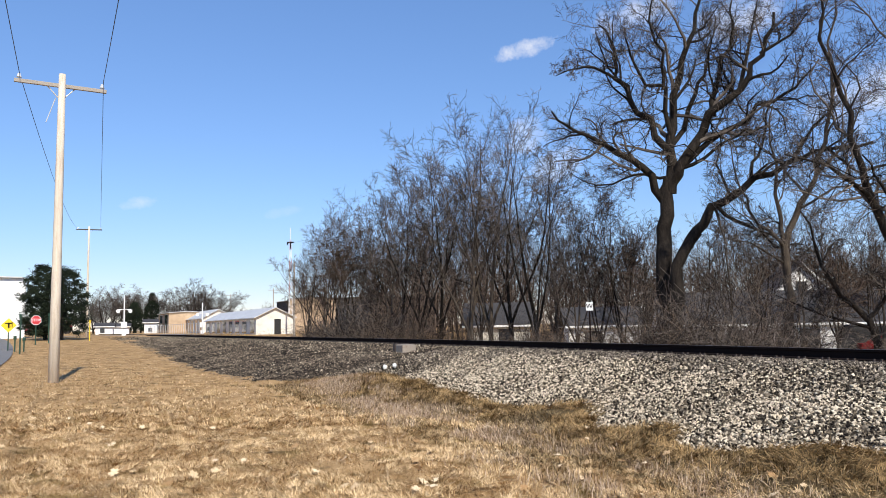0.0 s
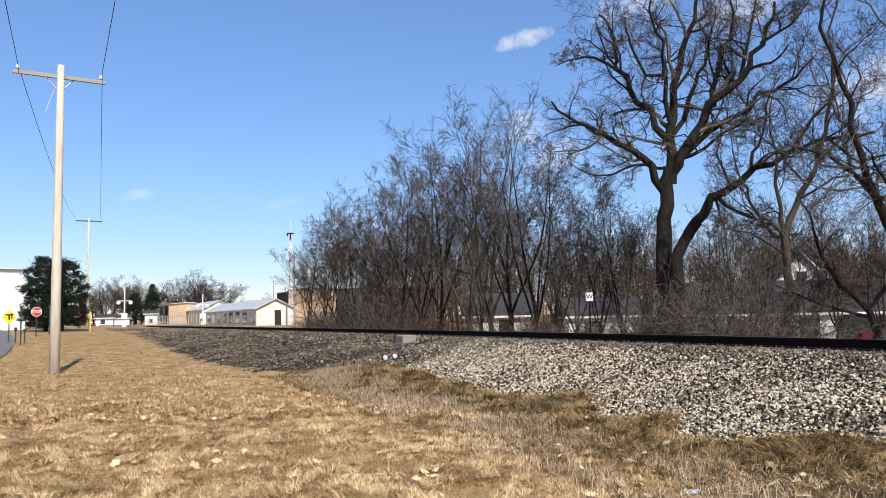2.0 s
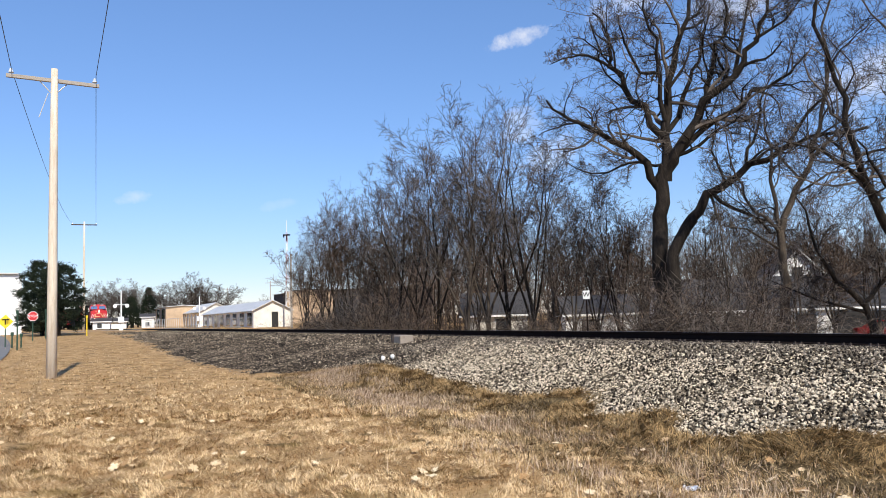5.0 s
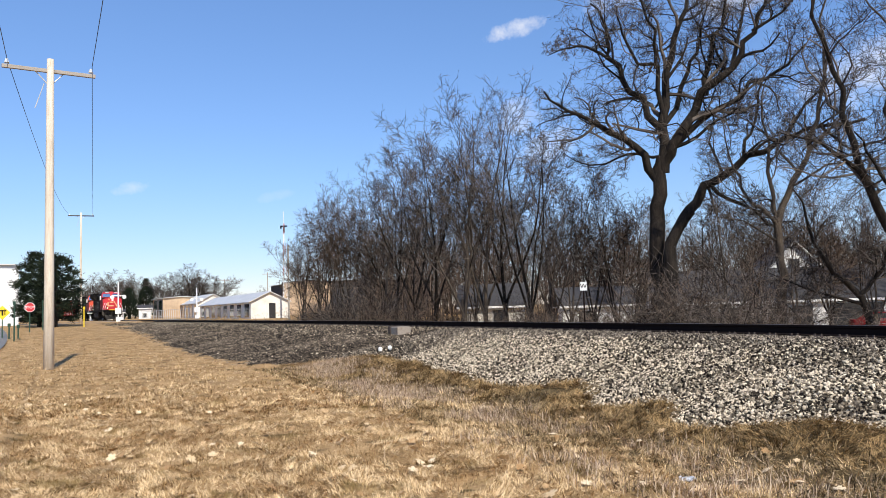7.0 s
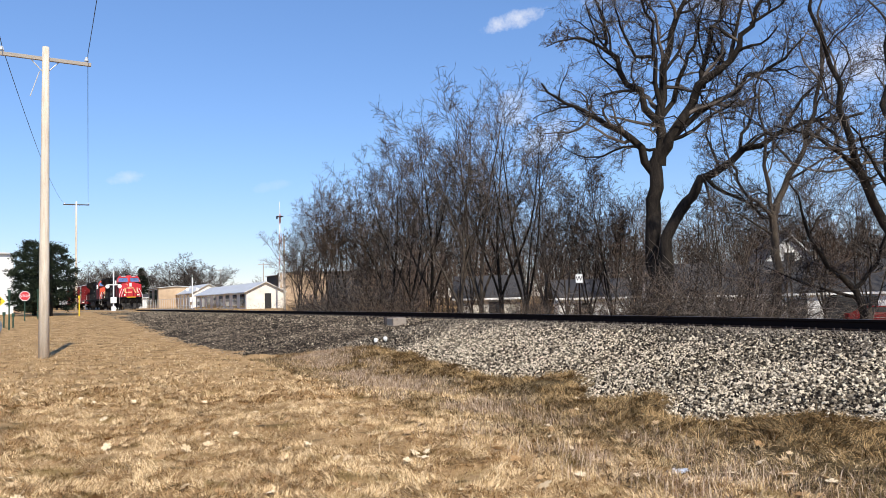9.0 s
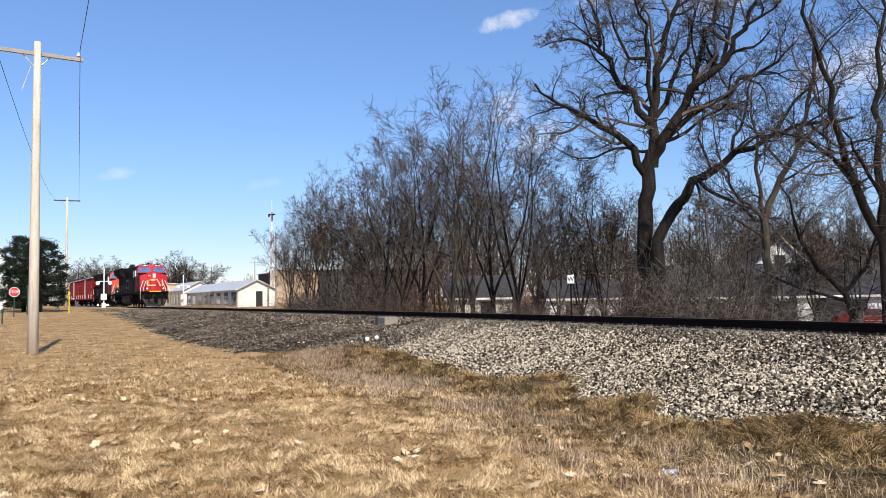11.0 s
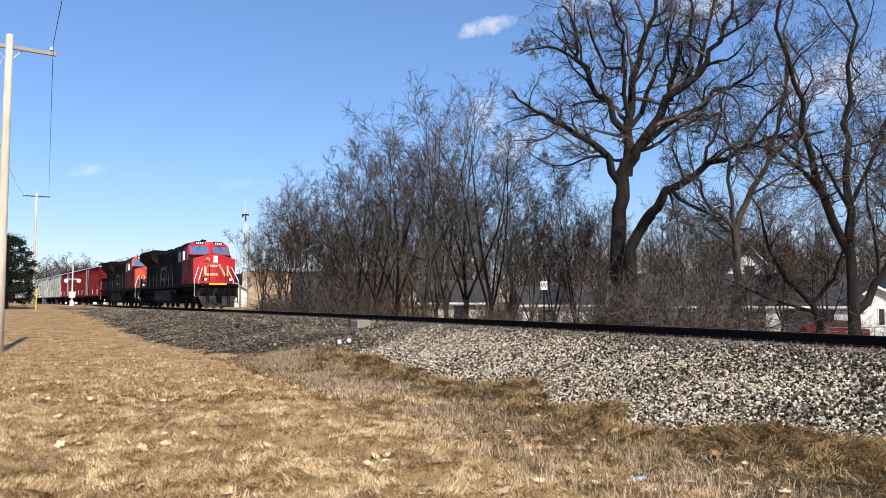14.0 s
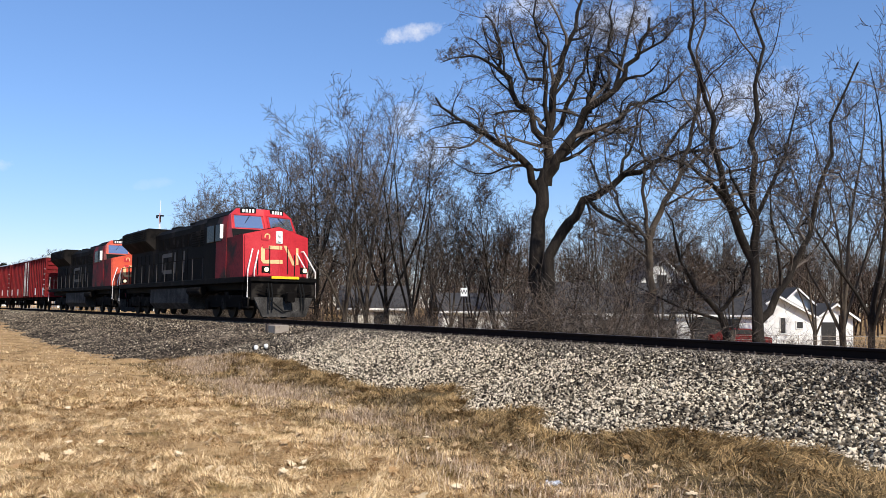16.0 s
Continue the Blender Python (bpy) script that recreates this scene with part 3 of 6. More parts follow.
POP_PLAN = [None, (10, 0.36, 40, 0.16, 0.09, 0.25), (7, 0.5, 42, 0.2, 0.07, 0.15), (5, 0.6, 42, 0.22, 0.05, 0.15), (1, 0.9, 40, 0.2, 0.04, 0.3)]
GROUP = "bare trees along the tracks"


def spreading_tree(seed, height, r, stems, spread, label, bark, twig, fine=0.009):
    """Several stems that part low down and arch outwards into a rounded crown."""
    w = Wood(seed, fine)
    rng = w.rng
    w.limb(w.path(Vector((0, 0, -0.3)), Vector((0, 0, 1)), height * 0.17, 3, 0.02, 0), r, r * 0.9, 0, 9)
    for k in range(stems):
        a = 2 * math.pi * (k + rng.uniform(-0.3, 0.3)) / max(1, stems - 1)
        out_ = 0.06 if k == 0 else spread * rng.uniform(0.55, 1.1)
        ln = height * (0.86 if k == 0 else rng.uniform(0.66, 0.84))
        p = Vector((0, 0, height * rng.uniform(0.06, 0.15)))
        w.grow(w.path(p, Vector((out_ * math.cos(a), out_ * math.sin(a), 1)), ln, 9, 0.07, 0.035), r * (0.75 if k == 0 else 0.55), r * 0.07, 1, POP_PLAN)
    return w.build("bare_tree", pose(0, 0, 0), label, bark, twig, GROUP)


tree_a = spreading_tree(21, 13.5, 0.15, 4, 0.5, "tall bare tree with several arching stems in the thicket", BARK_PALE, TWIG)
tree_b = spreading_tree(22, 12.0, 0.135, 4, 0.42, "tall slender bare tree with parted stems in the thicket", BARK, TWIG)
tree_c = spreading_tree(23, 9.5, 0.105, 4, 0.6, "brownish bare tree with a rounded twiggy crown", BARK, TWIG_RED)
tree_d = spreading_tree(24, 10.0, 0.2, 5, 0.75, "broad bare tree with a round crown beyond the crossing", BARK, TWIG, 0.013)


def model_height(t):
    return max(v.co.z for o in t.children for v in o.data.vertices)


HEIGHTS = {t: model_height(t) for t in (tree_a, tree_b, tree_c, tree_d)}
used = set()


def plant(model, px, d, top, turn, widen=1.0):
    """One more of a model at a view line and depth, with its crown's top at a height over the eye."""
    x, y = at_depth(px, d)
    z = float(ground_z(x, y))
    k = (top + EYE - z) / HEIGHTS[model]
    m = pose(x, y, z, 0, 0, turn)
    if model not in used:
        used.add(model)
        model.matrix_basis = m
        t = model
    else:
        t = copy_thing(model, m)
    t.scale = (k * widen, k * widen, k)
    return t


# model, view line, depth, height of the top over the eye, turn
for model, px, d, top, turn in (
        (tree_a, 868, 46, 13.7, 0), (tree_a, 832, 45, 14.0, 70), (tree_b, 905, 47, 13.5, 200), (tree_b, 948, 44, 12.1, 310), (tree_a, 985, 50, 11.7, 150), (tree_b, 780, 48, 12.0, 20),
        (tree_b, 745, 50, 11.1, 100), (tree_c, 710, 55, 11.4, 0), (tree_a, 690, 52, 10.4, 40), (tree_c, 662, 60, 10.6, 44), (tree_c, 632, 62, 10.0, 190), (tree_c, 600, 66, 9.8, 260),
        (tree_c, 572, 70, 9.4, 330), (tree_c, 552, 74, 8.2, 120), (tree_a, 1020, 42, 7.6, 33), (tree_b, 1060, 43, 7.8, 123), (tree_c, 1100, 40, 7.0, 220), (tree_a, 1300, 42, 8.2, 250),
        (tree_c, 1345, 50, 7.4, 10), (tree_c, 1480, 46, 7.6, 170), (tree_a, 1560, 50, 8.4, 95), (tree_a, 1790, 42, 17.0, 15),
        (tree_c, 1530, 58, 8.0, 305), (tree_b, 1240, 55, 8.6, 77), (tree_a, 1730, 52, 11.0, 190), (tree_c, 1150, 58, 8.0, 140), (tree_c, 850, 60, 10.1, 12),
        (tree_a, 1420, 56, 8.8, 112), (tree_b, 1850, 40, 17.0, 30), (tree_c, 545, 76, 7.4, 75), (tree_c, 585, 62, 7.3, 10), (tree_c, 615, 60, 8.0, 100), (tree_b, 1130, 46, 6.5, 60)):
    plant(model, px, d, top, turn)
# far trees beyond the crossing
for model, px, d, top, turn, wide in ((tree_d, 168, 215, 10.0, 190, 1.3), (tree_d, 188, 200, 11.5, 230, 1.5), (tree_d, 232, 200, 12.0, 330, 1.5), (tree_d, 252, 222, 10.0, 30, 1.4), (tree_d, 296, 205, 9.0, 100, 1.3), (tree_d, 330, 205, 11.0, 210, 1.4), (tree_d, 356, 190, 12.5, 250, 1.6), (tree_d, 384, 205, 10.0, 10, 1.3), (tree_d, 430, 250, 7.5, 70, 1.3), (tree_d, 178, 210, 11.0, 10, 1.3), (tree_d, 200, 215, 12.5, 80, 1.4), (tree_d, 222, 205, 12.5, 150, 1.5), (tree_d, 243, 212, 11.0, 260, 1.4),
                                      (tree_d, 312, 200, 10.0, 40, 1.3), (tree_d, 345, 195, 12.8, 120, 1.7), (tree_d, 370, 200, 11.5, 300, 1.6), (tree_d, 470, 260, 9.0, 20, 1.4), (tree_d, 400, 250, 8.0, 200, 1.4)):
    plant(model, px, d, top, turn, wide)

# ---- undergrowth ----


def shrub_model(seed, height, spread, stems, label, mat):
    w = Wood(seed)
    rng = w.rng
    for _ in range(stems):
        a, r = rng.random() * 2 * math.pi, spread * math.sqrt(rng.random())
        p = Vector((r * math.cos(a), r * math.sin(a), -0.15))
        d = Vector((rng.gauss(0, 0.6), rng.gauss(0, 0.6), 1))
        w.grow(w.path(p, d, height * rng.uniform(0.45, 1.15), 6, 0.22, -0.02), 0.02, 0.007, 2, [None, None, (5, 0.5, 48, 0.3, 0.0, 0.2), (4, 0.55, 45, 0.3, 0.0, 0.2)])
    vs, fs = w.sets[1]
    return vs, fs


sv, sf = shrub_model(31, 3.2, 1.5, 30, "", TWIG_RED)
shrub_a = tagged(pydata("shrub", sv, sf, TWIG_RED), "dense bare brown shrub under the trees", "shrub", "undergrowth")
sv, sf = shrub_model(32, 4.4, 1.9, 26, "", TWIG)
shrub_b = tagged(pydata("shrub", sv, sf, TWIG), "tall tangled grey-brown bare shrub", "shrub", "undergrowth")
rng = random.Random(5)
spots = []
for i in range(78):
    px = rng.uniform(545, 1900)
    if px > 1380 and rng.random() < 0.55:
        continue
    d_near = float(np.interp(px, [545, 700, 900, 1100, 1300, 1568, 1900], [66, 42, 33, 27, 24, 23, 21]))
    spots.append((px, d_near + rng.uniform(0, 14), rng.uniform(0.4, 0.95)))
for px in range(1375, 1960, 32):         # brush before the houses
    spots.append((px + rng.uniform(-8, 8), rng.uniform(30, 47), rng.uniform(0.7, 1.5)))
for px in range(545, 700, 14):           # brush before the factory
    spots.append((px, float(np.interp(px, [545, 700], [66, 44])) + rng.uniform(0, 4), rng.uniform(0.7, 1.15)))
for px in range(1150, 1370, 24):        # the tangle in front of the oak
    spots.append((px + rng.uniform(-8, 8), 27.5 + rng.uniform(0, 6), rng.uniform(0.35, 1.05)))
spots = [q for q in spots if not ((1398 < q[0] < 1550 or 985 < q[0] < 1135) and rng.random() < 0.72)]
first = {shrub_a: True, shrub_b: True}
for i, (px, d, k) in enumerate(spots):
    model = shrub_a if i % 2 else shrub_b
    x, y = at_depth(px, d)
    if px > 1395 and d < 48:
        k *= 0.5
    m = pose(x, y, float(ground_z(x, y)), 0, 0, rng.uniform(0, 360))
    if first[model]:
        first[model] = False
        model.matrix_basis = m
        o = model
    else:
        o = copy_thing(model, m)
    o.scale = (k, k, k)

# the far wood that closes the view behind the houses
rng = random.Random(9)
w = Wood(41, 0.022)
for i in range(520):
    px = rng.uniform(660, 2150)
    d = rng.uniform(76, 120)
    x, y = at_depth(px, d)
    h = rng.uniform(6.5, 11.0) * d / 95
    pts = w.path(Vector((x, y, float(ground_z(x, y)) - 0.3)), Vector((rng.gauss(0, 0.08), 0, 1)), h, 4, 0.06, 0.05)
    w.grow(pts, 0.11, 0.02, 2, [None, None, (15, 0.42, 38, 0.15, 0.08, 0.12), (5, 0.5, 40, 0.2, 0.05, 0.15)])
vs, fs = w.sets[1]
tagged(pydata("far_wood", vs, fs, TWIG_RED), "far wood of bare brown trees behind the houses", "woods", kind="stuff")

# ---- evergreens ----


def evergreen(px, d, height, radius, seed, label, conic=False):
    rng = random.Random(seed)
    x, y = at_depth(px, d)
    E = empty("evergreen_tree", pose(x, y, float(ground_z(x, y))), label, "evergreen tree", "evergreens")
    bm = B()
    tube(bm, [(0, 0, -0.3), (0, 0, height * 0.5), (0.1, 0, height * 0.93)], 0.24, 9, 0.04)
    part("trunk", bm, BARK, E)
    vs, fs = [], []
    for c in range(300):
        f = rng.random()
        z = height * (0.08 + 0.9 * f)
        prof = (1 - f) ** 0.75 if conic else math.sqrt(max(0.02, 1 - (abs(f - 0.36) / 0.66) ** 2.2))
        a = rng.random() * 2 * math.pi
        r = radius * prof * (0.35 + 0.65 * math.sqrt(rng.random())) * rng.uniform(0.8, 1.18)
        cx_, cy_ = r * math.cos(a), r * math.sin(a)
        size = rng.uniform(0.35, 0.75) * radius / 3.3
        for _ in range(46):
            p = Vector((rng.gauss(0, 0.5), rng.gauss(0, 0.5), rng.gauss(0, 0.33))) * size + Vector((cx_, cy_, z))
            q = Vector((rng.gauss(0, 1) + math.cos(a), rng.gauss(0, 1) + math.sin(a), rng.gauss(0.5, 0.7))).normalized() * rng.uniform(0.16, 0.34)
            s = q.orthogonal().normalized() * 0.05
            b0 = len(vs)
            vs += [p - s, p + s, p + q]
            fs.append((b0, b0 + 1, b0 + 2))
    pydata("crown", vs, fs, NEEDLE, E)["label"] = "dark green needle crown"
    return E


evergreen(112, 78, 7.0, 2.5, 51, "broad dark evergreen beside the road")
evergreen(84, 80, 7.5, 2.3, 54, "broad dark evergreen beside the road")
evergreen(271, 190, 9.5, 2.9, 52, "dark pointed spruce beyond the crossing", True)
evergreen(240, 185, 7.2, 3.2, 53, "dark pointed spruce beyond the crossing", True)

# ---- more materials ----
RED = material("red_paint", (0.50, 0.026, 0.036), 0.5, tones=((0.36, 0.018, 0.024), (0.57, 0.042, 0.05)), scale=1.2, fine=14, spec=0.2)
ORANGE = material("orange_red_paint", (0.58, 0.06, 0.018), 0.45, tones=((0.42, 0.04, 0.013), (0.66, 0.085, 0.028)), scale=1.2, fine=14)
BLACK = material("black_paint", (0.0055, 0.0052, 0.005), 0.75, spec=0.05, tones=((0.003, 0.003, 0.003), (0.011, 0.010, 0.009)), scale=0.8, fine=9, wear=(0.02, 0.017, 0.015), wear_scale=0.9, wear_at=0.62)
UNDER = material("grimy_underframe", (0.007, 0.006, 0.0055), 0.95, spec=0.05, scale=2, fine=20, wear=(0.03, 0.026, 0.022), wear_scale=2, wear_at=0.6)
GRIME = material("grey_grimy_steel", (0.042, 0.039, 0.036), 0.9, spec=0.1, tones=((0.012, 0.011, 0.010), (0.10, 0.092, 0.084)), scale=2, fine=20)
WHEEL = material("wheel_steel", (0.016, 0.014, 0.012), 0.8, spec=0.15)
TAN = material("gold_film", (0.75, 0.48, 0.22), 0.5, scale=3, fine=20)
PALE_BAR = material("pale_rail_paint", (0.82, 0.76, 0.72), 0.5, scale=4, fine=30)
YELLOW = material("yellow_paint", (0.85, 0.55, 0.01), 0.5, scale=4, fine=30)
WHITE = material("white_paint", (0.80, 0.79, 0.76), 0.6, scale=1.5, fine=20)
PLATE = material("black_plate", (0.010, 0.010, 0.010), 0.85, spec=0.08)
# red darkened for the grazing-sun sides: shade in the colour, with grime patches
RED_SHADED_GRIMY = material("shaded_grimy_red_paint", (0.16, 0.013, 0.018), 0.7, tones=((0.05, 0.006, 0.007), (0.24, 0.02, 0.026)), scale=0.9, fine=10, spec=0.15, wear=(0.02, 0.014, 0.013), wear_scale=0.8, wear_at=0.53)
LETTER = material("white_lettering", (0.85, 0.85, 0.83), 0.5)
FADED = material("faded_grey_film", (0.045, 0.042, 0.04), 0.7, scale=1.5, fine=10)
LAMP = glow("lamp_glow", (1.0, 0.82, 0.5), 1.1)
LENS = material("lamp_glass", (0.75, 0.74, 0.70), 0.15, spec=0.9)
CAB_GLASS = glass_material("cab_glass", (0.008, 0.009, 0.01), 0.2)
CAB_GLASS.node_tree.nodes["Principled BSDF"].inputs["Specular IOR Level"].default_value = 0.06
SCREEN = glass_material("windscreen_glass", (0.66, 0.70, 0.74), 0.04)
SCREEN.node_tree.nodes["Principled BSDF"].inputs["Metallic"].default_value = 0.9
WINDOW = glass_material("window_glass", (0.03, 0.035, 0.04), 0.06)
CAR_RED = material("boxcar_red", (0.17, 0.013, 0.015), 0.75, spec=0.12, tones=((0.09, 0.008, 0.009), (0.23, 0.024, 0.024)), scale=0.9, fine=12, wear=(0.16, 0.05, 0.035), wear_scale=1.4, wear_at=0.62)
CAR_WHITE = material("boxcar_pale", (0.50, 0.50, 0.47), 0.7, tones=((0.30, 0.30, 0.28), (0.62, 0.62, 0.60)), scale=0.8, fine=10, wear=(0.13, 0.14, 0.15), wear_scale=1.7, wear_at=0.57)
GALV = material("galvanised_sheet", (0.62, 0.62, 0.60), 0.45, 0.4, scale=1.5, fine=20)
SIDING = material("cream_siding", (0.74, 0.69, 0.60), 0.7, scale=1.0, fine=15)
TANWALL = material("tan_block_wall", (0.50, 0.36, 0.23), 0.85, scale=1.0, fine=15)
ROOF = material("pale_metal_roof", (0.62, 0.61, 0.58), 0.5, 0.2, scale=1.0, fine=20)
SHINGLE = material("dark_shingles", (0.045, 0.042, 0.042), 0.9, scale=2, fine=25, bump=0.01)
DARK = material("dark_opening", (0.02, 0.019, 0.018), 0.8)
SIGN_Y = material("sign_yellow", (0.85, 0.60, 0.02), 0.5)
SIGN_R = material("sign_red", (0.60, 0.03, 0.035), 0.5)
GREEN = material("green_steel", (0.02, 0.06, 0.035), 0.6)
ASPHALT = material("asphalt", (0.16, 0.155, 0.15), 0.9, scale=1, fine=60, bump=0.004)
CONCRETE = material("concrete", (0.30, 0.25, 0.20), 0.9, scale=3, fine=40, bump=0.006, wear=(0.20, 0.15, 0.11), wear_scale=4, wear_at=0.58)
RUST = material("rusty_plate", (0.06, 0.045, 0.038), 0.85, scale=4, fine=40)
LEAF = material("fallen_leaf", (0.62, 0.44, 0.24), 0.8, tones=((0.38, 0.22, 0.09), (0.78, 0.62, 0.40)), scale=8, fine=60, per="object")
WIRE = material("wire", (0.02, 0.02, 0.02), 0.6)
INSUL = material("insulator_glass", (0.55, 0.58, 0.60), 0.2)


def text_part(name, words, size, mat, parent, m):
    c = bpy.data.curves.new(name, "FONT")
    c.body, c.size, c.align_x, c.align_y, c.extrude = words, size, "CENTER", "CENTER", 0.002
    c.offset = size * 0.008
    tmp = bpy.data.objects.new(name, c)
    scene.collection.objects.link(tmp)
    me = bpy.data.meshes.new_from_object(tmp.evaluated_get(bpy.context.evaluated_depsgraph_get()))
    bpy.data.objects.remove(tmp)
    me.materials.clear()
    me.materials.append(mat)
    o = new(name, me)
    o.parent = parent
    o.matrix_basis = m
    return o


# ---- the train: local x ahead, y to the left, z up from the rail's top ----


def wheelset(parent, x, r=0.5):
    bm = B()
    for y in (-0.75, 0.75):
        tube(bm, [(x, y - 0.065, r), (x, y + 0.065, r)], r, 20)
        tube(bm, [(x, y + math.copysign(0.065, y), r), (x, y + math.copysign(0.13, y), r)], r * 0.35, 12)
    tube(bm, [(x, -0.9, r), (x, 0.9, r)], 0.09, 10)
    return part("wheelset", bm, WHEEL, parent)


def truck(parent, xs, r=0.5):
    bm = B()
    a, b = xs[0] - 0.55, xs[-1] + 0.55
    for y in (-1.08, 1.08):
        prism(bm, [(a, 0.45), (b, 0.45), (b, 0.72), (b - 0.5, 0.95), (a + 0.5, 0.95), (a, 0.72)], y - 0.09, y + 0.09)
        for x in xs:
            box(bm, x - 0.17, y - 0.17, 0.36, x + 0.17, y + 0.17, 0.68, 0.02)
        for x in (np.array(xs[1:]) + np.array(xs[:-1])) / 2:
            tube(bm, [(x - 0.12, y, 0.5), (x - 0.12, y, 0.85)], 0.09, 8)
            tube(bm, [(x + 0.12, y, 0.5), (x + 0.12, y, 0.85)], 0.09, 8)
    box(bm, (a + b) / 2 - 0.3, -1.1, 0.75, (a + b) / 2 + 0.3, 1.1, 1.1, 0.03)
    t = part("truck", bm, UNDER, parent)
    for x in xs:
        wheelset(t, x, r)
    return t


def coupler(parent, x, way):
    bm = B()
    box(bm, min(x, x + way * 0.6), -0.12, 0.72, max(x, x + way * 0.6), 0.12, 1.0, 0.03)
    box(bm, min(x + way * 0.45, x + way * 0.75), -0.17, 0.66, max(x + way * 0.45, x + way * 0.75), 0.17, 1.05, 0.05)
    return part("coupler", bm, UNDER, parent)


def bars_of_number(parent, x, y, z, yaw):
    """Number board: a dark plate with four pale bars."""
    bm = B()
    box(bm, -0.03, -0.34, -0.13, 0.03, 0.34, 0.13, 0.012)
    o = part("number_board", bm, PLATE, parent, "black number board")
    o.matrix_basis = pose(x, y, z, 0, 0, yaw)
    for i in range(4):
        bb = B()
        yy = -0.21 + 0.14 * i
        box(bb, 0.031, yy - 0.045, -0.07, 0.036, yy + 0.045, 0.07)
        part("number_bar", bb, LETTER, o)


def locomotive(label, nose_mat):
    L = empty("locomotive", pose(0, 0, 0), label, "locomotive", "train")
    # deck and frame
    bm = B()
    box(bm, -10.5, -1.5, 1.42, 9.9, 1.5, 1.66, 0.03)
    box(bm, -10.2, -1.1, 1.15, 9.6, 1.1, 1.42, 0.02)
    part("deck", bm, BLACK, L)
    bm = B()
    prism(bm, [(-1.15, 0.32), (1.15, 0.32), (1.4, 0.6), (1.4, 1.3), (-1.4, 1.3), (-1.4, 0.6)], -3.9, 2.6, "x")
    part("fuel_tank", bm, GRIME, L, "grimy grey fuel tank")
    for y in (-1.38, 1.38):
        bm = B()
        tube(bm, [(2.75, y, 1.15), (4.6, y, 1.15)], 0.19, 12)
        part("air_reservoir", bm, UNDER, L)
    for x0 in (-8.75, 4.85):
        truck(L, [x0, x0 + 2.0, x0 + 4.0], 0.53)
    # long hood
    bm = B()
    prism(bm, [(-0.95, 1.66), (0.95, 1.66), (0.95, 4.2), (0.72, 4.42), (-0.72, 4.42), (-0.95, 4.2)], -9.9, 2.2, "x")
    hood = part("engine_hood", bm, BLACK, L, "black engine hood with doors")
    for y in (-0.955, 0.955):
        for i in range(13):
            bm = B()
            x = -9.3 + i * 0.86
            box(bm, x, y - 0.015, 1.8, x + 0.74, y + 0.015, 3.25, 0.01)
            part("hood_door", bm, BLACK, hood)
        for i in range(6):
            bm = B()
            x = -4.2 + i * 1.05
            box(bm, x, y - 0.02, 3.35, x + 0.9, y + 0.02, 3.95, 0.01)
            part("hood_panel", bm, UNDER, hood)
    # radiator wings over the tail
    bm = B()
    prism(bm, [(-0.95, 3.45), (0.95, 3.45), (1.52, 3.95), (1.52, 4.5), (1.35, 4.62), (-1.35, 4.62), (-1.52, 4.5), (-1.52, 3.95)], -10.1, -4.9, "x")
    rad = part("radiator", bm, BLACK, L, "overhanging radiator housing")
    for y in (-1.53, 1.53):
        bm = B()
        for i in range(5):
            z = 4.0 + i * 0.1
            box(bm, -9.9, y - 0.012, z, -5.1, y + 0.012, z + 0.05)
        part("grille", bm, UNDER, rad)
    # brake resistor housing and equipment cab
    bm = B()
    prism(bm, [(-1.2, 1.66), (1.2, 1.66), (1.2, 4.2), (0.9, 4.5), (-0.9, 4.5), (-1.2, 4.2)], 2.2, 4.9, "x")
    eq = part("equipment_housing", bm, BLACK, L)
    for y in (-1.21, 1.21):
        for x in (2.35, 3.6):
            bm = B()
            for i in range(7):
                box(bm, x, y - 0.02, 3.2 + i * 0.11, x + 1.1, y + 0.02, 3.26 + i * 0.11)
            part("louvre", bm, UNDER, eq)
    bm = B()
    box(bm, -3.6, -0.5, 4.42, -2.2, 0.5, 4.6, 0.06)
    part("exhaust_stack", bm, BLACK, hood)
    bm = B()
    box(bm, 0.2, -0.7, 4.42, 1.9, 0.7, 4.56, 0.05)
    part("roof_hatch", bm, BLACK, hood)
    # cab
    bm = B()
    prism(bm, [(-1.5, 1.66), (1.5, 1.66), (1.5, 3.9), (1.36, 4.3), (0.95, 4.55), (-0.95, 4.55), (-1.36, 4.3), (-1.5, 3.9)], 6.5, 7.75, "x")
    # cab wall in the red that has the side's shade mixed in
    cab = part("cab", bm, RED_SHADED_GRIMY, L, "grimy red cab side, coloured darker as if in shade, with a dark roof")
    bm = B()
    prism(bm, [(-1.5, 1.66), (1.5, 1.66), (1.5, 3.9), (1.36, 4.3), (0.95, 4.55), (-0.95, 4.55), (-1.36, 4.3), (-1.5, 3.9)], 4.9, 6.497, "x")
    part("cab_rear", bm, BLACK, cab, "black rear of the cab")
    bm = B()
    prism(bm, [(1.39, 4.29), (0.96, 4.575), (-0.96, 4.575), (-1.39, 4.29), (-1.37, 4.27), (-0.95, 4.553), (0.95, 4.553), (1.37, 4.27)], 4.86, 7.6, "x")
    part("cab_roof", bm, BLACK, cab, "black roof")
    for y in (-1.505, 1.505):
        for x0, x1 in ((5.3, 6.25), (6.4, 7.2)):
            bm = B()
            box(bm, x0, y - 0.012, 3.2, x1, y + 0.012, 3.95, 0.03)
            part("side_window", bm, CAB_GLASS, cab)
        bm = B()
        box(bm, 7.3, y - 0.02 if y > 0 else y - 0.13, 3.3, 7.34, y + 0.13 if y > 0 else y + 0.02, 3.9, 0.01)
        part("wind_wing", bm, WHITE, cab, "white-edged wind deflector")
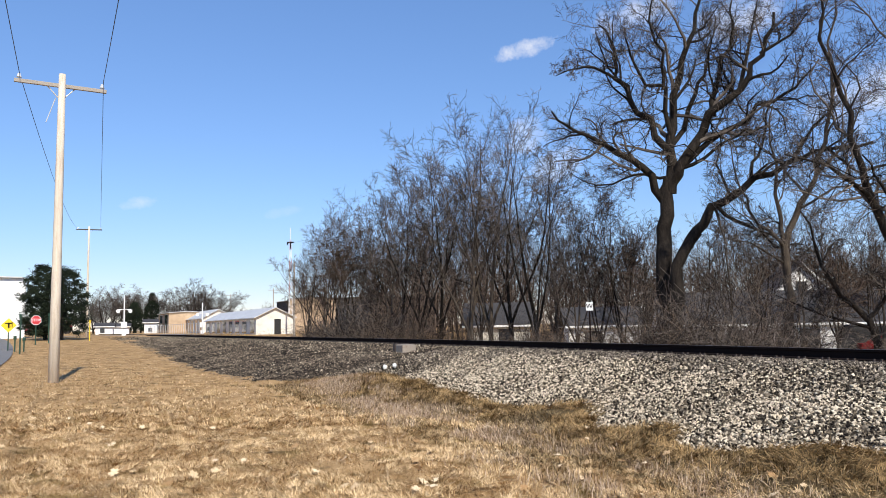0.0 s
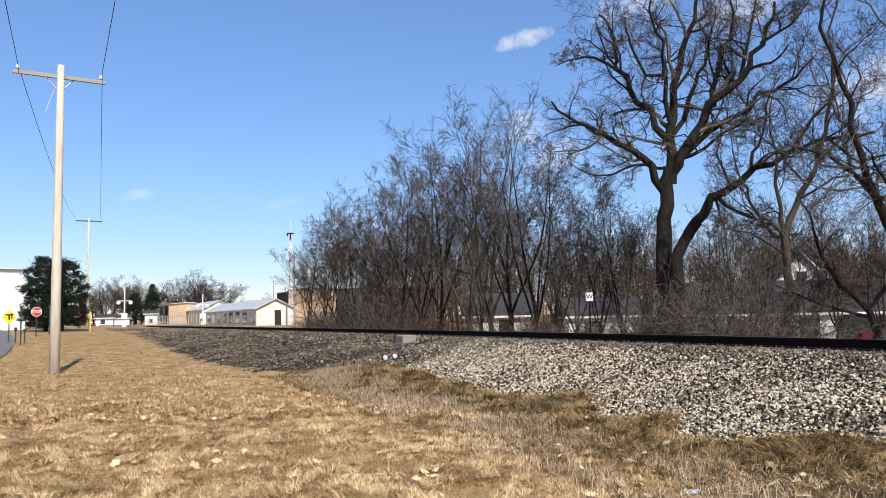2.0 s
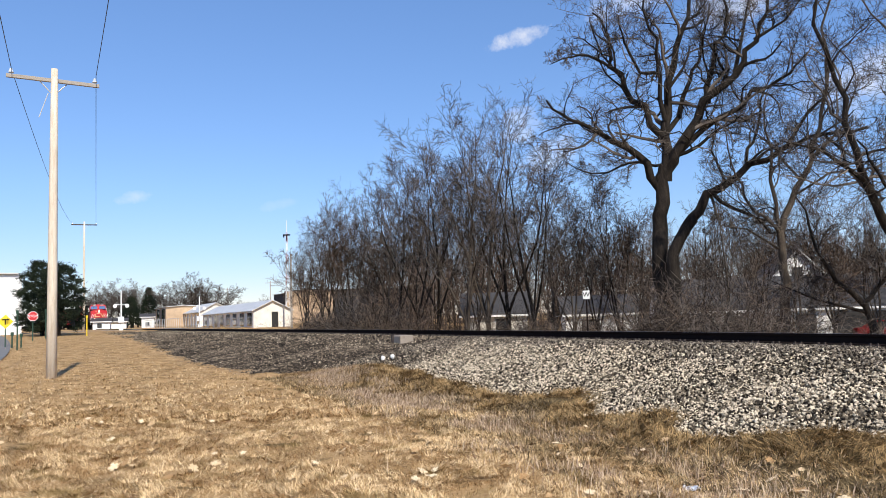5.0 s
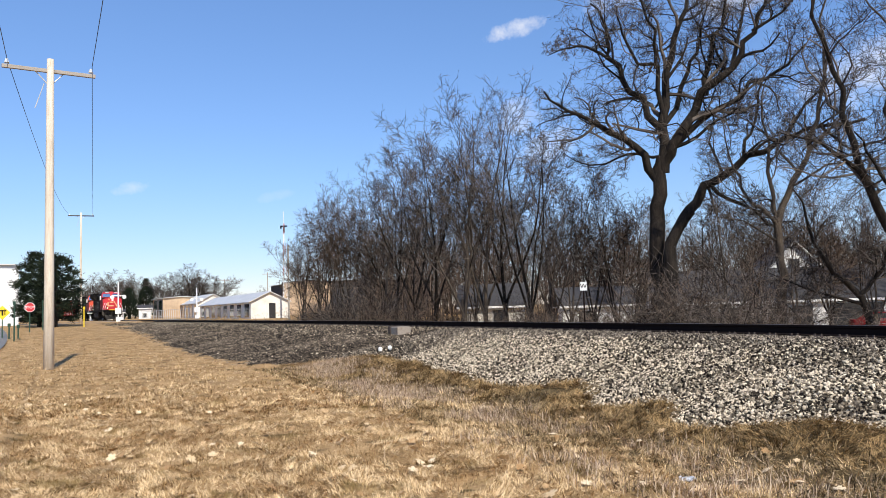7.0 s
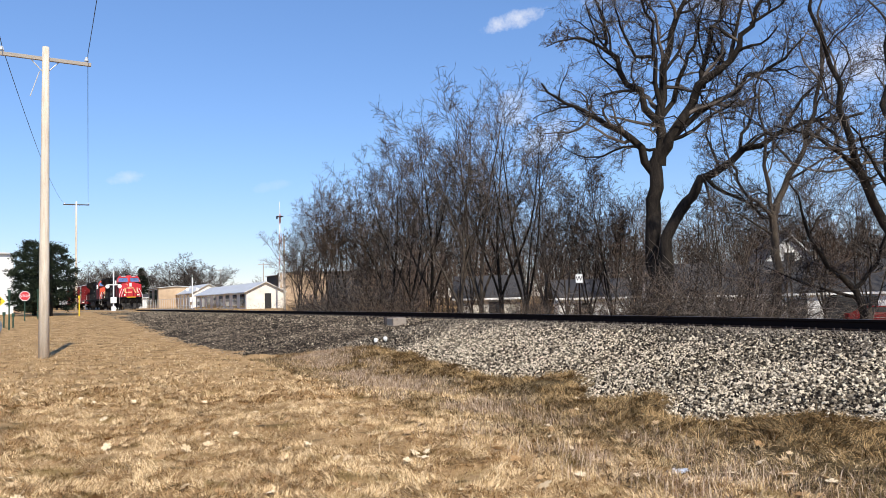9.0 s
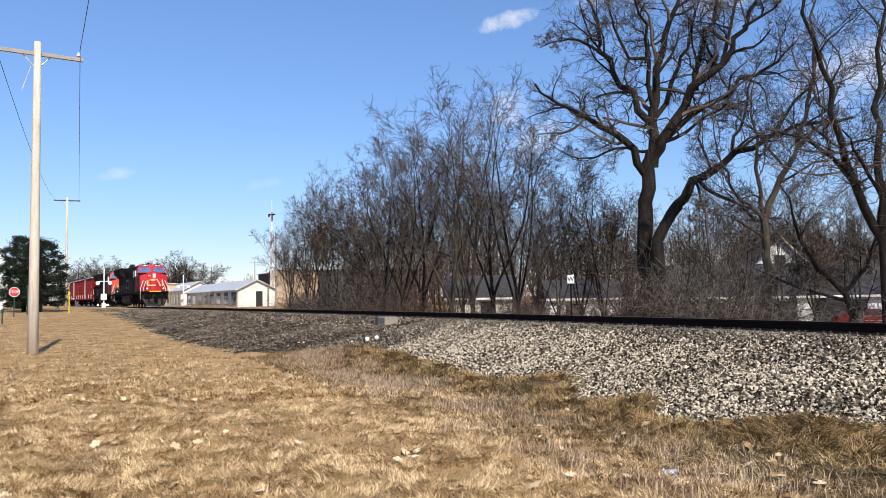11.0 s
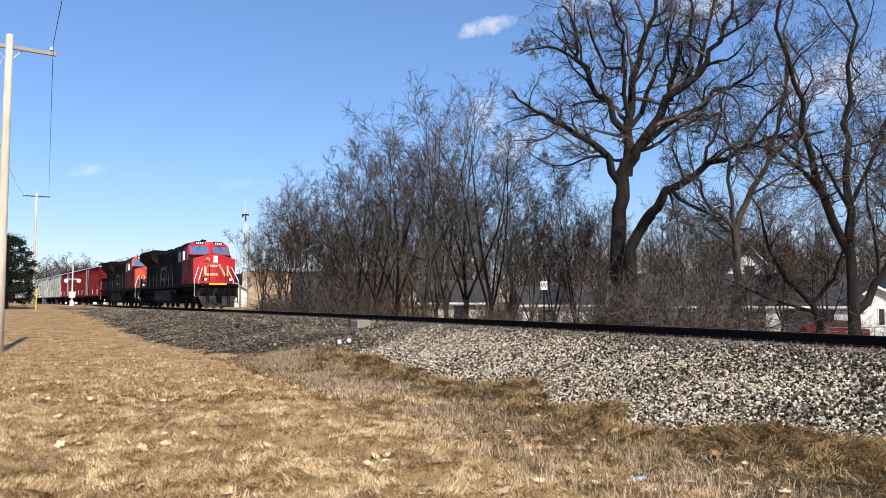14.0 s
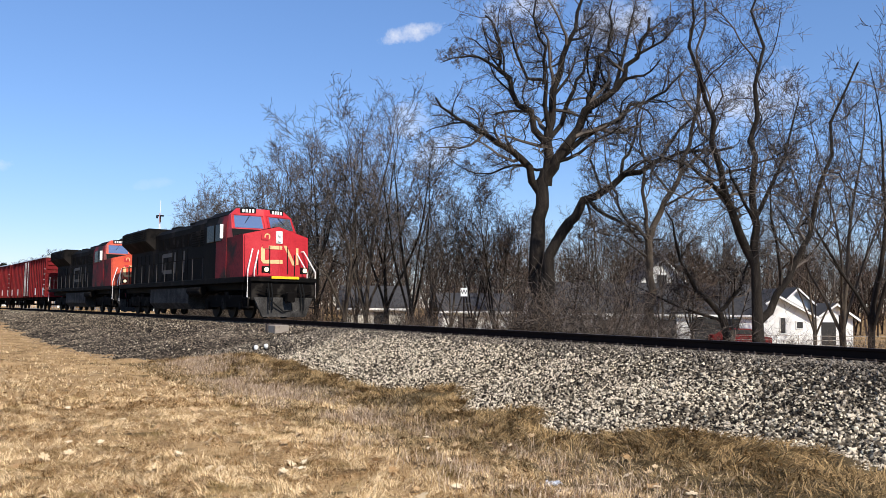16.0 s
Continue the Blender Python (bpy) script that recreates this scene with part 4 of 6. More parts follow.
    # sloped windscreen block over the nose: two faces meeting on the middle line
    bm = B()
    zs = [(3.3, 8.75, 8.45), (3.66, 8.62, 8.3), (4.28, 8.25, 7.95), (4.56, 8.1, 7.8)]
    ring = []
    for z, xc, xe in zs:
        w = 1.48 if z < 4.2 else (1.4 if z < 4.5 else 1.1)
        ring.append([bm.verts.new(p) for p in ((7.7, w, z), (xe, w, z), (xc, 0, z), (xe, -w, z), (7.7, -w, z))])
    for a, b in zip(ring, ring[1:]):
        for i in range(4):
            bm.faces.new((a[i], a[i + 1], b[i + 1], b[i]))
    bm.faces.new(ring[-1])
    bmesh.ops.recalc_face_normals(bm, faces=bm.faces)
    part("windscreen_housing", bm, nose_mat, cab, "red cab front")
    for sgn in (1, -1):
        bm = B()
        lo, hi = [(8.78, 0.0, 3.3), (8.48, sgn * 1.485, 3.3)], [(8.64, 0.0, 3.655), (8.325, sgn * 1.485, 3.655)]
        va = [bm.verts.new(p) for p in (lo[0], lo[1], hi[1], hi[0])]
        vb = [bm.verts.new((p[0] + 0.012, p[1] * 1.003, p[2])) for p in (lo[0], lo[1], hi[1], hi[0])]
        bm.faces.new(vb)
        for i in range(4):
            bm.faces.new((va[i], va[(i + 1) % 4], vb[(i + 1) % 4], vb[i]))
        bmesh.ops.recalc_face_normals(bm, faces=bm.faces)
        part("screen_apron", bm, PLATE, cab, "black panel under the windscreen")
    for sgn in (1, -1):
        bm = B()

        def wp(f, g):      # f from the middle out, g up
            z = 3.70 + 0.52 * g
            xc, xe = 8.62 - (z - 3.66) * 0.597, 8.30 - (z - 3.66) * 0.565
            return (xc + (xe - xc) * f + 0.012, sgn * f * 1.45, z)
        vs = [bm.verts.new(wp(f, g)) for f, g in ((0.12, 0), (0.93, 0), (0.90, 1), (0.12, 1))]
        bm.faces.new(vs)
        r = bmesh.ops.extrude_face_region(bm, geom=bm.faces[:])
        bmesh.ops.translate(bm, verts=[v for v in r["geom"] if isinstance(v, bmesh.types.BMVert)], vec=(0.015, 0, 0.008))
        bmesh.ops.recalc_face_normals(bm, faces=bm.faces)
        win = part("windscreen", bm, SCREEN, cab, "windscreen reflecting the sky")
        bm = B()
        tube(bm, [wp(0.06, -0.09), wp(0.97, -0.09), wp(0.94, 1.09), wp(0.06, 1.09), wp(0.06, -0.09)], 0.028, 6)
        part("gasket", bm, nose_mat, win)
        bm = B()
        tube(bm, [Vector(wp(0.45, 1.05)) + Vector((0.04, 0, 0)), Vector(wp(0.62, 0.45)) + Vector((0.05, 0, 0))], 0.012, 5)
        part("wiper", bm, PLATE, win)
        bars_of_number(cab, 8.02, sgn * 0.66, 4.46, sgn * 11)
    # black shelf between windscreen and nose, the nose itself
    bm = B()
    n0 = [(9.75, 1.46), (9.98, 0.0), (9.75, -1.46)]
    low = [bm.verts.new((x, y, 1.66)) for x, y in [(7.75, 1.46), *n0, (7.75, -1.46)]]
    tops = [3.34, 3.34, 3.70, 3.34, 3.34]
    top = [bm.verts.new((x - 0.12 if i in (1, 2, 3) else x, y, z)) for i, ((x, y), z) in enumerate(zip([(7.75, 1.46), *n0, (7.75, -1.46)], tops))]
    for i in range(4):
        bm.faces.new((low[i], low[i + 1], top[i + 1], top[i]))
    mid = bm.verts.new((7.75, 0, 3.70))
    bm.faces.new((top[0], top[1], top[2], mid))
    bm.faces.new((mid, top[2], top[3], top[4]))
    bm.faces.new(low[::-1])
    bmesh.ops.recalc_face_normals(bm, faces=bm.faces)
    bmesh.ops.bevel(bm, geom=[e for e in bm.edges if e.verts[0].co.x > 9 and e.verts[1].co.x > 9], offset=0.05, segments=2, affect="EDGES")
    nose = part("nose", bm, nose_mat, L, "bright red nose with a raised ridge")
    # nose flanks get the darker red: shade painted by face direction
    nose.data.materials.append(RED_SHADED_GRIMY)
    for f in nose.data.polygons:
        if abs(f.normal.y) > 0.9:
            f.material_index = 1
    bm = B()
    for s in (1, -1):
        vs = [bm.verts.new(p) for p in ((8.0, 0.02 * s, 3.712), (9.5, 0.02 * s, 3.712), (9.4, 1.38 * s, 3.37), (8.0, 1.38 * s, 3.37))]
        bm.faces.new(vs)
        r = bmesh.ops.extrude_face_region(bm, geom=[f for f in bm.faces if f.is_valid and vs[0] in f.verts])
        bmesh.ops.translate(bm, verts=[v for v in r["geom"] if isinstance(v, bmesh.types.BMVert)], vec=(0, 0, 0.012))
    bmesh.ops.recalc_face_normals(bm, faces=bm.faces)
    part("nose_top", bm, PLATE, nose, "black anti-glare top")

    def face(y, z, out_=0.0):     # a place on the nose's front
        return (9.98 - 0.157 * abs(y) - 0.07 * (z - 1.66) / 1.0 * 0.85 + out_, y, z)

    def plate(name, pts, mat, thick=0.02, label=""):
        bm = B()
        a = [bm.verts.new(face(y, z, 0.004)) for y, z in pts]
        b = [bm.verts.new(face(y, z, thick)) for y, z in pts]
        bm.faces.new(b)
        for i in range(len(pts)):
            j = (i + 1) % len(pts)
            bm.faces.new((a[i], a[j], b[j], b[i]))
        bmesh.ops.recalc_face_normals(bm, faces=bm.faces)
        return part(name, bm, mat, nose, label)

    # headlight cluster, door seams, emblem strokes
    plate("headlight_housing", [(-0.14, 3.02), (0.14, 3.02), (0.14, 3.52), (-0.14, 3.52)], PALE_BAR, 0.05)
    for z in (3.16, 3.38):
        bm = B()
        x, y, _ = face(0, z, 0.05)
        tube(bm, [(x, y, z), (x + 0.04, y, z)], 0.085, 16)
        part("headlight", bm, LENS, nose)
    emblem = [[(-0.66, 2.92), (-0.01, 2.92), (-0.01, 2.78), (-0.60, 2.78)], [(0.01, 2.92), (0.14, 2.92), (0.14, 2.78), (0.01, 2.78)],
              [(-0.66, 2.92), (-0.60, 2.78), (-0.60, 2.34), (-0.66, 2.20), (-0.76, 2.32), (-0.76, 2.80)],
              [(-0.66, 2.20), (-0.01, 2.20), (-0.01, 2.36), (-0.60, 2.34)], [(0.01, 2.20), (0.16, 2.20), (0.16, 2.36), (0.01, 2.36)],
              [(0.20, 2.95), (0.36, 2.95), (0.80, 2.17), (0.64, 2.17)],
              [(0.82, 2.20), (0.94, 2.20), (0.94, 2.88), (0.82, 2.88)]]
    for pts in emblem:
        plate("emblem_stroke", pts, TAN, 0.012, "pale gold painted stroke")
    bm = B()
    x, y, z = face(-0.5, 3.28, 0.006)
    tube(bm, [(x, y, z), (x + 0.012, y, z)], 0.13, 20)
    part("badge", bm, TAN, nose, "round gold badge")
    for pts in ([(-0.42, 1.8), (-0.38, 1.8), (-0.38, 2.9), (-0.42, 2.9)], [(0.38, 1.8), (0.42, 1.8), (0.42, 2.9), (0.38, 2.9)], [(0.72, 1.75), (0.77, 1.75), (0.77, 2.6), (0.72, 2.6)],
                [(-0.92, 1.75), (-0.87, 1.75), (-0.87, 2.6), (-0.92, 2.6)]):
        plate("door_seam", pts, PLATE, 0.018)
    plate("nose_latch", [(-0.75, 3.15), (-0.45, 3.15), (-0.45, 3.35), (-0.75, 3.35)], RED, 0.03)
    plate("nose_latch", [(-0.7, 2.8), (-0.45, 2.8), (-0.45, 2.95), (-0.7, 2.95)], RED, 0.03)
    # front platform, anti-climber, plow
    bm = B()
    box(bm, 9.7, -1.45, 1.46, 10.55, 1.45, 1.64, 0.03)
    part("front_platform", bm, BLACK, L)
    bm = B()
    box(bm, 10.56, -0.6, 1.58, 10.6, 0.62, 1.68, 0.008)
    part("yellow_step_edge", bm, YELLOW, L, "yellow platform edge")
    bm = B()
    prism(bm, [(-1.4, 0.75), (1.4, 0.75), (1.4, 1.46), (-1.4, 1.46)], 10.0, 10.45, "x")
    part("pilot_plate", bm, UNDER, L)
    bm = B()
    v = [bm.verts.new(p) for p in ((10.5, 1.3, 0.85), (10.72, 0, 0.85), (10.5, -1.3, 0.85), (10.6, 0.95, 0.1), (11.0, 0.0, 0.1), (10.6, -0.95, 0.1),
                                   (10.4, 1.3, 0.85), (10.6, 0, 0.85), (10.4, -1.3, 0.85), (10.45, 0.95, 0.1), (10.8, 0, 0.1), (10.45, -0.95, 0.1))]
    for q in ((0, 1, 4, 3), (1, 2, 5, 4), (6, 9, 10, 7), (7, 10, 11, 8), (3, 4, 10, 9), (4, 5, 11, 10), (0, 6, 7, 1), (1, 7, 8, 2), (0, 3, 9, 6), (2, 8, 11, 5)):
        bm.faces.new([v[i] for i in q])
    bmesh.ops.recalc_face_normals(bm, faces=bm.faces)
    part("snow_plow", bm, GRIME, L, "scraped grey snow plow")
    for y in (0.85, -0.85):
        bm = B()
        box(bm, 10.45, y - 0.14, 1.8, 10.62, y + 0.14, 2.06, 0.02)
        d = part("ditch_light", bm, PLATE, L)
        bm = B()
        tube(bm, [(10.62, y, 1.93), (10.66, y, 1.93)], 0.09, 16)
        part("lens", bm, LAMP, d, "lit warm lamp")
    for y in (0.62, 0.75, -0.62, -0.75):
        bm = B()
        tube(bm, [(10.62, y, 1.4), (10.8, y * 1.02, 0.95), (10.8, y, 0.35)], 0.03, 6)
        part("air_hose", bm, PLATE, L)
    bm = B()
    tube(bm, [(10.65, 0.25, 0.8), (10.9, 0.2, 0.35), (10.95, -0.2, 0.3), (10.75, -0.7, 0.75), (10.6, -0.8, 1.2)], 0.03, 6)
    part("cable", bm, PLATE, L)
    bm = B()
    tube(bm, [(10.6, 1.2, 1.1), (10.65, 0.5, 0.98), (10.65, -0.5, 0.98), (10.6, -1.2, 1.1)], 0.025, 6)
    part("uncoupling_lever", bm, UNDER, L)
    coupler(L, 10.5, 1)
    coupler(L, -10.6, -1)
    # handrails and steps
    for s in (1, -1):
        for xo, yo in ((0.0, 0.0), (-0.12, -0.32)):
            bm = B()
            y = s * (1.5 + yo)
            tube(bm, [(9.62 + xo, s * (1.02 + yo), 2.72), (9.85 + xo, s * (1.15 + yo), 2.75), (10.3 + xo, y, 1.9), (10.3 + xo, y, 0.85), (10.25 + xo, s * (1.3 + yo), 0.78)], 0.03, 7)
            part("handrail", bm, PALE_BAR, L, "pale bent handrail")
        bm = B()
        for z in (0.45, 0.8, 1.12):
            box(bm, 9.75, s * 1.5 - (0.3 if s > 0 else 0), z, 10.3, s * 1.5 + (0 if s > 0 else 0.3), z + 0.04)
        box(bm, 9.7, s * 1.47 - 0.02, 0.4, 9.75, s * 1.47 + 0.02, 1.46)
        box(bm, 10.3, s * 1.47 - 0.02, 0.4, 10.35, s * 1.47 + 0.02, 1.46)
        part("step_ladder", bm, UNDER, L)
        bm = B()
        tube(bm, [(-10.2, s * 1.42, 2.62), (4.7, s * 1.42, 2.62)], 0.02, 6)
        part("side_rail", bm, UNDER, L)
        for i in range(11):
            bm = B()
            x = -10.2 + i * 1.48
            tube(bm, [(x, s * 1.42, 1.66), (x, s * 1.42, 2.62)], 0.02, 6)
            part("stanchion", bm, FADED, L)
        bm = B()
        tube(bm, [(-10.35, s * 1.42, 2.6), (-10.7, s * 1.42, 2.2), (-10.7, s * 1.42, 0.7)], 0.024, 7)
        part("handrail", bm, PALE_BAR, L, "pale bent handrail")
        # faded emblem strokes on the hood
        for x0, x1, z0, z1 in ((-3.2, -1.6, 2.95, 3.15), (-3.4, -3.2, 2.2, 3.1), (-3.2, -1.6, 2.1, 2.3), (-1.2, -1.0, 2.1, 3.15), (0.3, 0.5, 2.1, 3.15)):
            bm = B()
            box(bm, x0, s * 0.985 - 0.004, z0, x1, s * 0.985 + 0.004, z1)
            part("emblem_stroke", bm, FADED, hood)
    bm = B()
    tube(bm, [(6.2, 0.0, 4.57), (6.2, 0.0, 4.85)], 0.03, 8)
    for y in (-0.12, 0, 0.12):
        tube(bm, [(6.1, y, 4.75), (6.55, y, 4.75)], 0.03, 8, 0.07)
    part("horn", bm, UNDER, cab)
    L.scale = (1, 1, 1.045)
    return L


def boxcar(label, skin, ribs, length=17.0):
    C = empty("boxcar", pose(0, 0, 0), label, "boxcar", "train")
    h = length / 2
    bm = B()
    box(bm, -h, -1.45, 1.1, h, 1.45, 4.55, 0.02)
    body = part("body", bm, skin, C)
    bm = B()
    prism(bm, [(-1.55, 4.5), (1.55, 4.5), (1.5, 4.6), (0, 4.75), (-1.5, 4.6)], -h - 0.03, h + 0.03, "x")
    part("roof", bm, GALV, C, "pale galvanised roof")
    bm = B()
    box(bm, -h, -1.25, 0.85, h, 1.25, 1.1, 0.02)
    part("underframe", bm, UNDER, C)
    n = ribs
    for y in (-1.45, 1.45):
        for i in range(n + 1):
            x = -h + 0.06 + (length - 0.12) * i / n
            if abs(x) < 1.5:
                continue
            bm = B()
            box(bm, x - 0.06, y - 0.07, 1.1, x + 0.06, y + 0.07, 4.5)
            part("side_post", bm, skin, body)
        bm = B()
        box(bm, -1.6, y - 0.09, 1.25, 1.6, y + 0.09, 4.3, 0.02)
        for i in range(5):
            box(bm, -1.5, y - 0.11, 1.5 + i * 0.55, 1.5, y + 0.11, 1.56 + i * 0.55)
        door = part("sliding_door", bm, skin, body)
        for x in (-0.8, -0.3, 0.8):
            bm = B()
            tube(bm, [(x, y * 1.085, 1.2), (x, y * 1.085, 4.35)], 0.025, 6)
            part("locking_bar", bm, GALV, door)
        for x in (-h + 0.5, h - 0.9, -h * 0.55, h * 0.5):
            bm = B()
            box(bm, x, y * 1.055 - 0.01, 1.3, x + 0.35, y * 1.055 + 0.01, 1.9)
            part("data_panel", bm, WHITE, body)
        for i in range(6):
            bm = B()
            box(bm, h - 0.55, y * 1.06 - 0.02, 1.25 + i * 0.45, h - 0.1, y * 1.06 + 0.02, 1.29 + i * 0.45)
            part("ladder_rung", bm, WHITE, body)
    for x in (-h, h):
        for i in range(9):
            bm = B()
            z = 1.3 + i * 0.36
            box(bm, x - 0.07, -1.36, z, x + 0.07, 1.36, z + 0.16, 0.03)
            part("end_corrugation", bm, skin, body)
    for x0 in (-h + 1.8, h - 3.6):
        truck(C, [x0, x0 + 1.75], 0.46)
    coupler(C, h, 1)
    coupler(C, -h, -1)
    return C


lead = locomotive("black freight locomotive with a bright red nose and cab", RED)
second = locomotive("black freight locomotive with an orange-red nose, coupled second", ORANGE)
# second cab also takes the red with painted side shade
for o in second.children_recursive:
    if o.name.startswith("cab") and o.type == "MESH" and not o.name.startswith("cab_roof"):
        o.data.materials[0] = RED_SHADED_GRIMY
red_car = boxcar("dark red boxcar with ribbed sides and a pale roof", CAR_RED, 22)
red_car_2 = copy_thing(red_car, pose(0, 0, 0))
pale_car = boxcar("pale grey boxcar with weathered painted panels", CAR_WHITE, 12)
pale_cars = [pale_car] + [copy_thing(pale_car, pose(0, 0, 0)) for _ in range(5)]
# vehicle, distance of its middle behind the train's front, half the distance between its trucks
TRAIN = [(lead, 11.0, 6.8), (second, 33.4, 6.8), (red_car, 53.9, 5.8), (red_car_2, 72.1, 5.8)] + [(c, 90.3 + 18.2 * i, 5.8) for i, c in enumerate(pale_cars)]
FRONT_16, SPEED = 0.25, 12.3      # the front's place along the track at 16 s, metres a second


def vehicle_pose(s, half):
    a, b = on_track(s + half)[0], on_track(s - half)[0]
    d = a - b
    mid = (a + b) / 2
    return pose(mid.x, mid.y, RAIL_Z - 0.02, 0, 0, math.degrees(math.atan2(d.y, d.x)))

# ---- utility poles and wires ----


def utility_pole(x, y, z, height, r, arm, yaw, label, wood, arm_wood=None):
    P = empty("utility_pole", pose(x, y, z, 0, 0, yaw), label, "utility pole", "utility poles")
    bm = B()
    tube(bm, [(0, 0, -0.4), (0, 0, height * 0.3), (0, 0, height * 0.7), (0, 0, height)], r, 14, r * 0.62)
    part("pole", bm, wood, P, smooth=True)
    bm = B()
    z1 = height - 0.35
    box(bm, -arm / 2, r * 0.62, z1 - 0.06, arm / 2, r * 0.62 + 0.1, z1 + 0.06, 0.01)
    part("crossarm", bm, arm_wood or WOOD_GREY, P, "weathered timber crossarm")
    for s in (1, -1):
        bm = B()
        tube(bm, [(s * 0.42, r * 0.62 + 0.1, z1 - 0.03), (0, r * 0.62 + 0.06, z1 - 0.5)], 0.018, 6)
        part("brace", bm, GALV, P)
        bm = B()
        xx = s * (arm / 2 - 0.14)
        tube(bm, [(xx, r * 0.62 + 0.05, z1 + 0.06), (xx, r * 0.62 + 0.05, z1 + 0.12)], 0.03, 8)
        tube(bm, [(xx, r * 0.62 + 0.05, z1 + 0.11), (xx, r * 0.62 + 0.05, z1 + 0.17)], 0.08, 12, 0.06)
        tube(bm, [(xx, r * 0.62 + 0.05, z1 + 0.17), (xx, r * 0.62 + 0.05, z1 + 0.24)], 0.055, 12, 0.04)
        part("insulator", bm, INSUL, P)
    bm = B()
    tube(bm, [(-0.16, r + 0.02, z1 - 0.42), (-0.42, r + 0.04, z1 - 1.25)], 0.016, 6)
    part("loose_strap", bm, GALV, P, "dangling metal strap")
    return P


def wire(a, b, sag, name="power_line"):
    a, b = Vector(a), Vector(b)
    bm = B()
    pts = []
    for i in range(25):
        t = i / 24
        p = a.lerp(b, t)
        p.z -= sag * 4 * t * (1 - t)
        pts.append(p)
    tube(bm, pts, 0.011, 5)
    return tagged(part(name, bm, WIRE), "thin dark overhead wire between the poles", "power line", "power lines")


P1, P2 = (-12.3, 25.2), (-40.8, 91.0)
LINE = Vector((P2[0] - P1[0], P2[1] - P1[1], 0)).normalized()
ARM_YAW = math.degrees(math.atan2(LINE.y, LINE.x)) - 90
utility_pole(*P1, 0.0, 9.98, 0.165, 2.75, ARM_YAW + 9, "weathered wooden utility pole with a crossarm on the lawn", WOOD_POLE)
utility_pole(*P2, 0.95, 12.75, 0.15, 2.75, ARM_YAW, "weathered wooden utility pole standing far down the lawn", WOOD_POLE, TIE)
P0 = Vector((P1[0], P1[1], 0)) - LINE * 72 + Vector((3.0, 0, 0))
P3 = Vector((P2[0], P2[1], 0)) + LINE * 72
utility_pole(P0.x, P0.y, -0.1, 9.75, 0.165, 2.75, ARM_YAW, "weathered wooden utility pole behind the viewer", WOOD_POLE)
perp = Vector((LINE.y, -LINE.x, 0))
for s in (-1, 1):
    o = perp * (s * 1.235)
    a1 = Vector((*P1, 9.86)) + o
    wire(Vector((P0.x, P0.y, 9.6)) + o, a1, 0.7)
    wire(a1, Vector((*P2, 13.5)) + o, 0.9)

# ---- signs and posts by the road ----


def sign_post(name, x, y, z, h, label, category, mat=GALV, r=0.03):
    S = empty(name, pose(x, y, z), label, category)
    bm = B()
    tube(bm, [(0, 0, -0.3), (0, 0, h)], r, 8)
    part("post", bm, mat, S)
    return S


def facing(x, y):
    """Turn that lets a thing's -y side look at the viewer's standpoint."""
    return math.degrees(math.atan2(y, x)) - 90


def flat_sign(S, pts, z, mat, back, yaw, thick=0.012):
    bm = B()
    prism(bm, [(p, q) for p, q in pts], -thick - 0.035, -0.035, "y")
    o = part("sign_board", bm, mat, S)
    o.matrix_basis = pose(0, 0, z, 0, 0, yaw)
    return o


def octagon(r):
    return [(r * math.cos(radians(22.5 + 45 * i)), r * math.sin(radians(22.5 + 45 * i))) for i in range(8)]


sgx, sgy = at_depth(67, 66)
S = sign_post("stop_sign", sgx, sgy, 0.25, 2.75, "red octagonal stop sign on a post beside the road", "stop sign", GREEN, 0.045)
o = flat_sign(S, octagon(0.42), 2.35, WHITE, GALV, facing(sgx, sgy))
bm = B()
prism(bm, octagon(0.38), -0.052, -0.046, "y")
face_ = part("sign_face", bm, SIGN_R, o)
text_part("word", "STOP", 0.29, LETTER, o, pose(0, -0.06, 0, 90, 0, 0))

yx, yy = at_depth(19, 56)
S = sign_post("side_road_sign", yx, yy, 0.12, 2.4, "yellow diamond warning sign with a black track symbol", "road sign", GREEN, 0.04)
o = flat_sign(S, [(0.5, 0), (0, 0.5), (-0.5, 0), (0, -0.5)], 2.0, SIGN_Y, GALV, facing(yx, yy))
for a, b, c, d in ((-0.05, 0.06, -0.2, 0.14), (-0.24, 0.2, 0.1, 0.19), (0.12, 0.16, -0.16, 0.24), (0.2, 0.24, -0.16, 0.24)):
    bm = B()
    box(bm, a, -0.053, c, b, -0.048, d)
    part("symbol_bar", bm, PLATE, o)

wx, wy = at_depth(1043, 24.5)
S = sign_post("whistle_post", wx, wy, -0.3, 2.5, "small white whistle sign on a thin dark post", "railway sign", RAIL, 0.025)
o = flat_sign(S, [(-0.105, -0.13), (0.105, -0.13), (0.105, 0.13), (-0.105, 0.13)], 2.4, WHITE, GALV, facing(wx, wy))
text_part("letter", "W", 0.2, PLATE, o, pose(0, -0.056, 0, 90, 0, 0))

for px, d, h, mat, nm, lab in ((40, 52, 2.6, GREEN, "square_post", "dark green steel post by the road"), (31, 55, 1.1, GREEN, "marker_post", "short dark marker post"),
                               (47, 55, 1.0, GREEN, "marker_post", "short dark marker post"), (162, 75, 1.9, SIGN_Y, "marker_post", "thin yellow marker post in the grass"),
                               (90, 70, 2.6, GREEN, "street_sign_post", "thin dark post by the road")):
    x, y = at_depth(px, d)
    z = float(ground_z(x, y))
    S = sign_post(nm, x, y, z, h, lab, "post", mat, 0.05)
    bm = B()
    box(bm, -0.08, -0.08, h - 0.25, 0.08, 0.08, h, 0.02)
    part("cap", bm, mat, S)


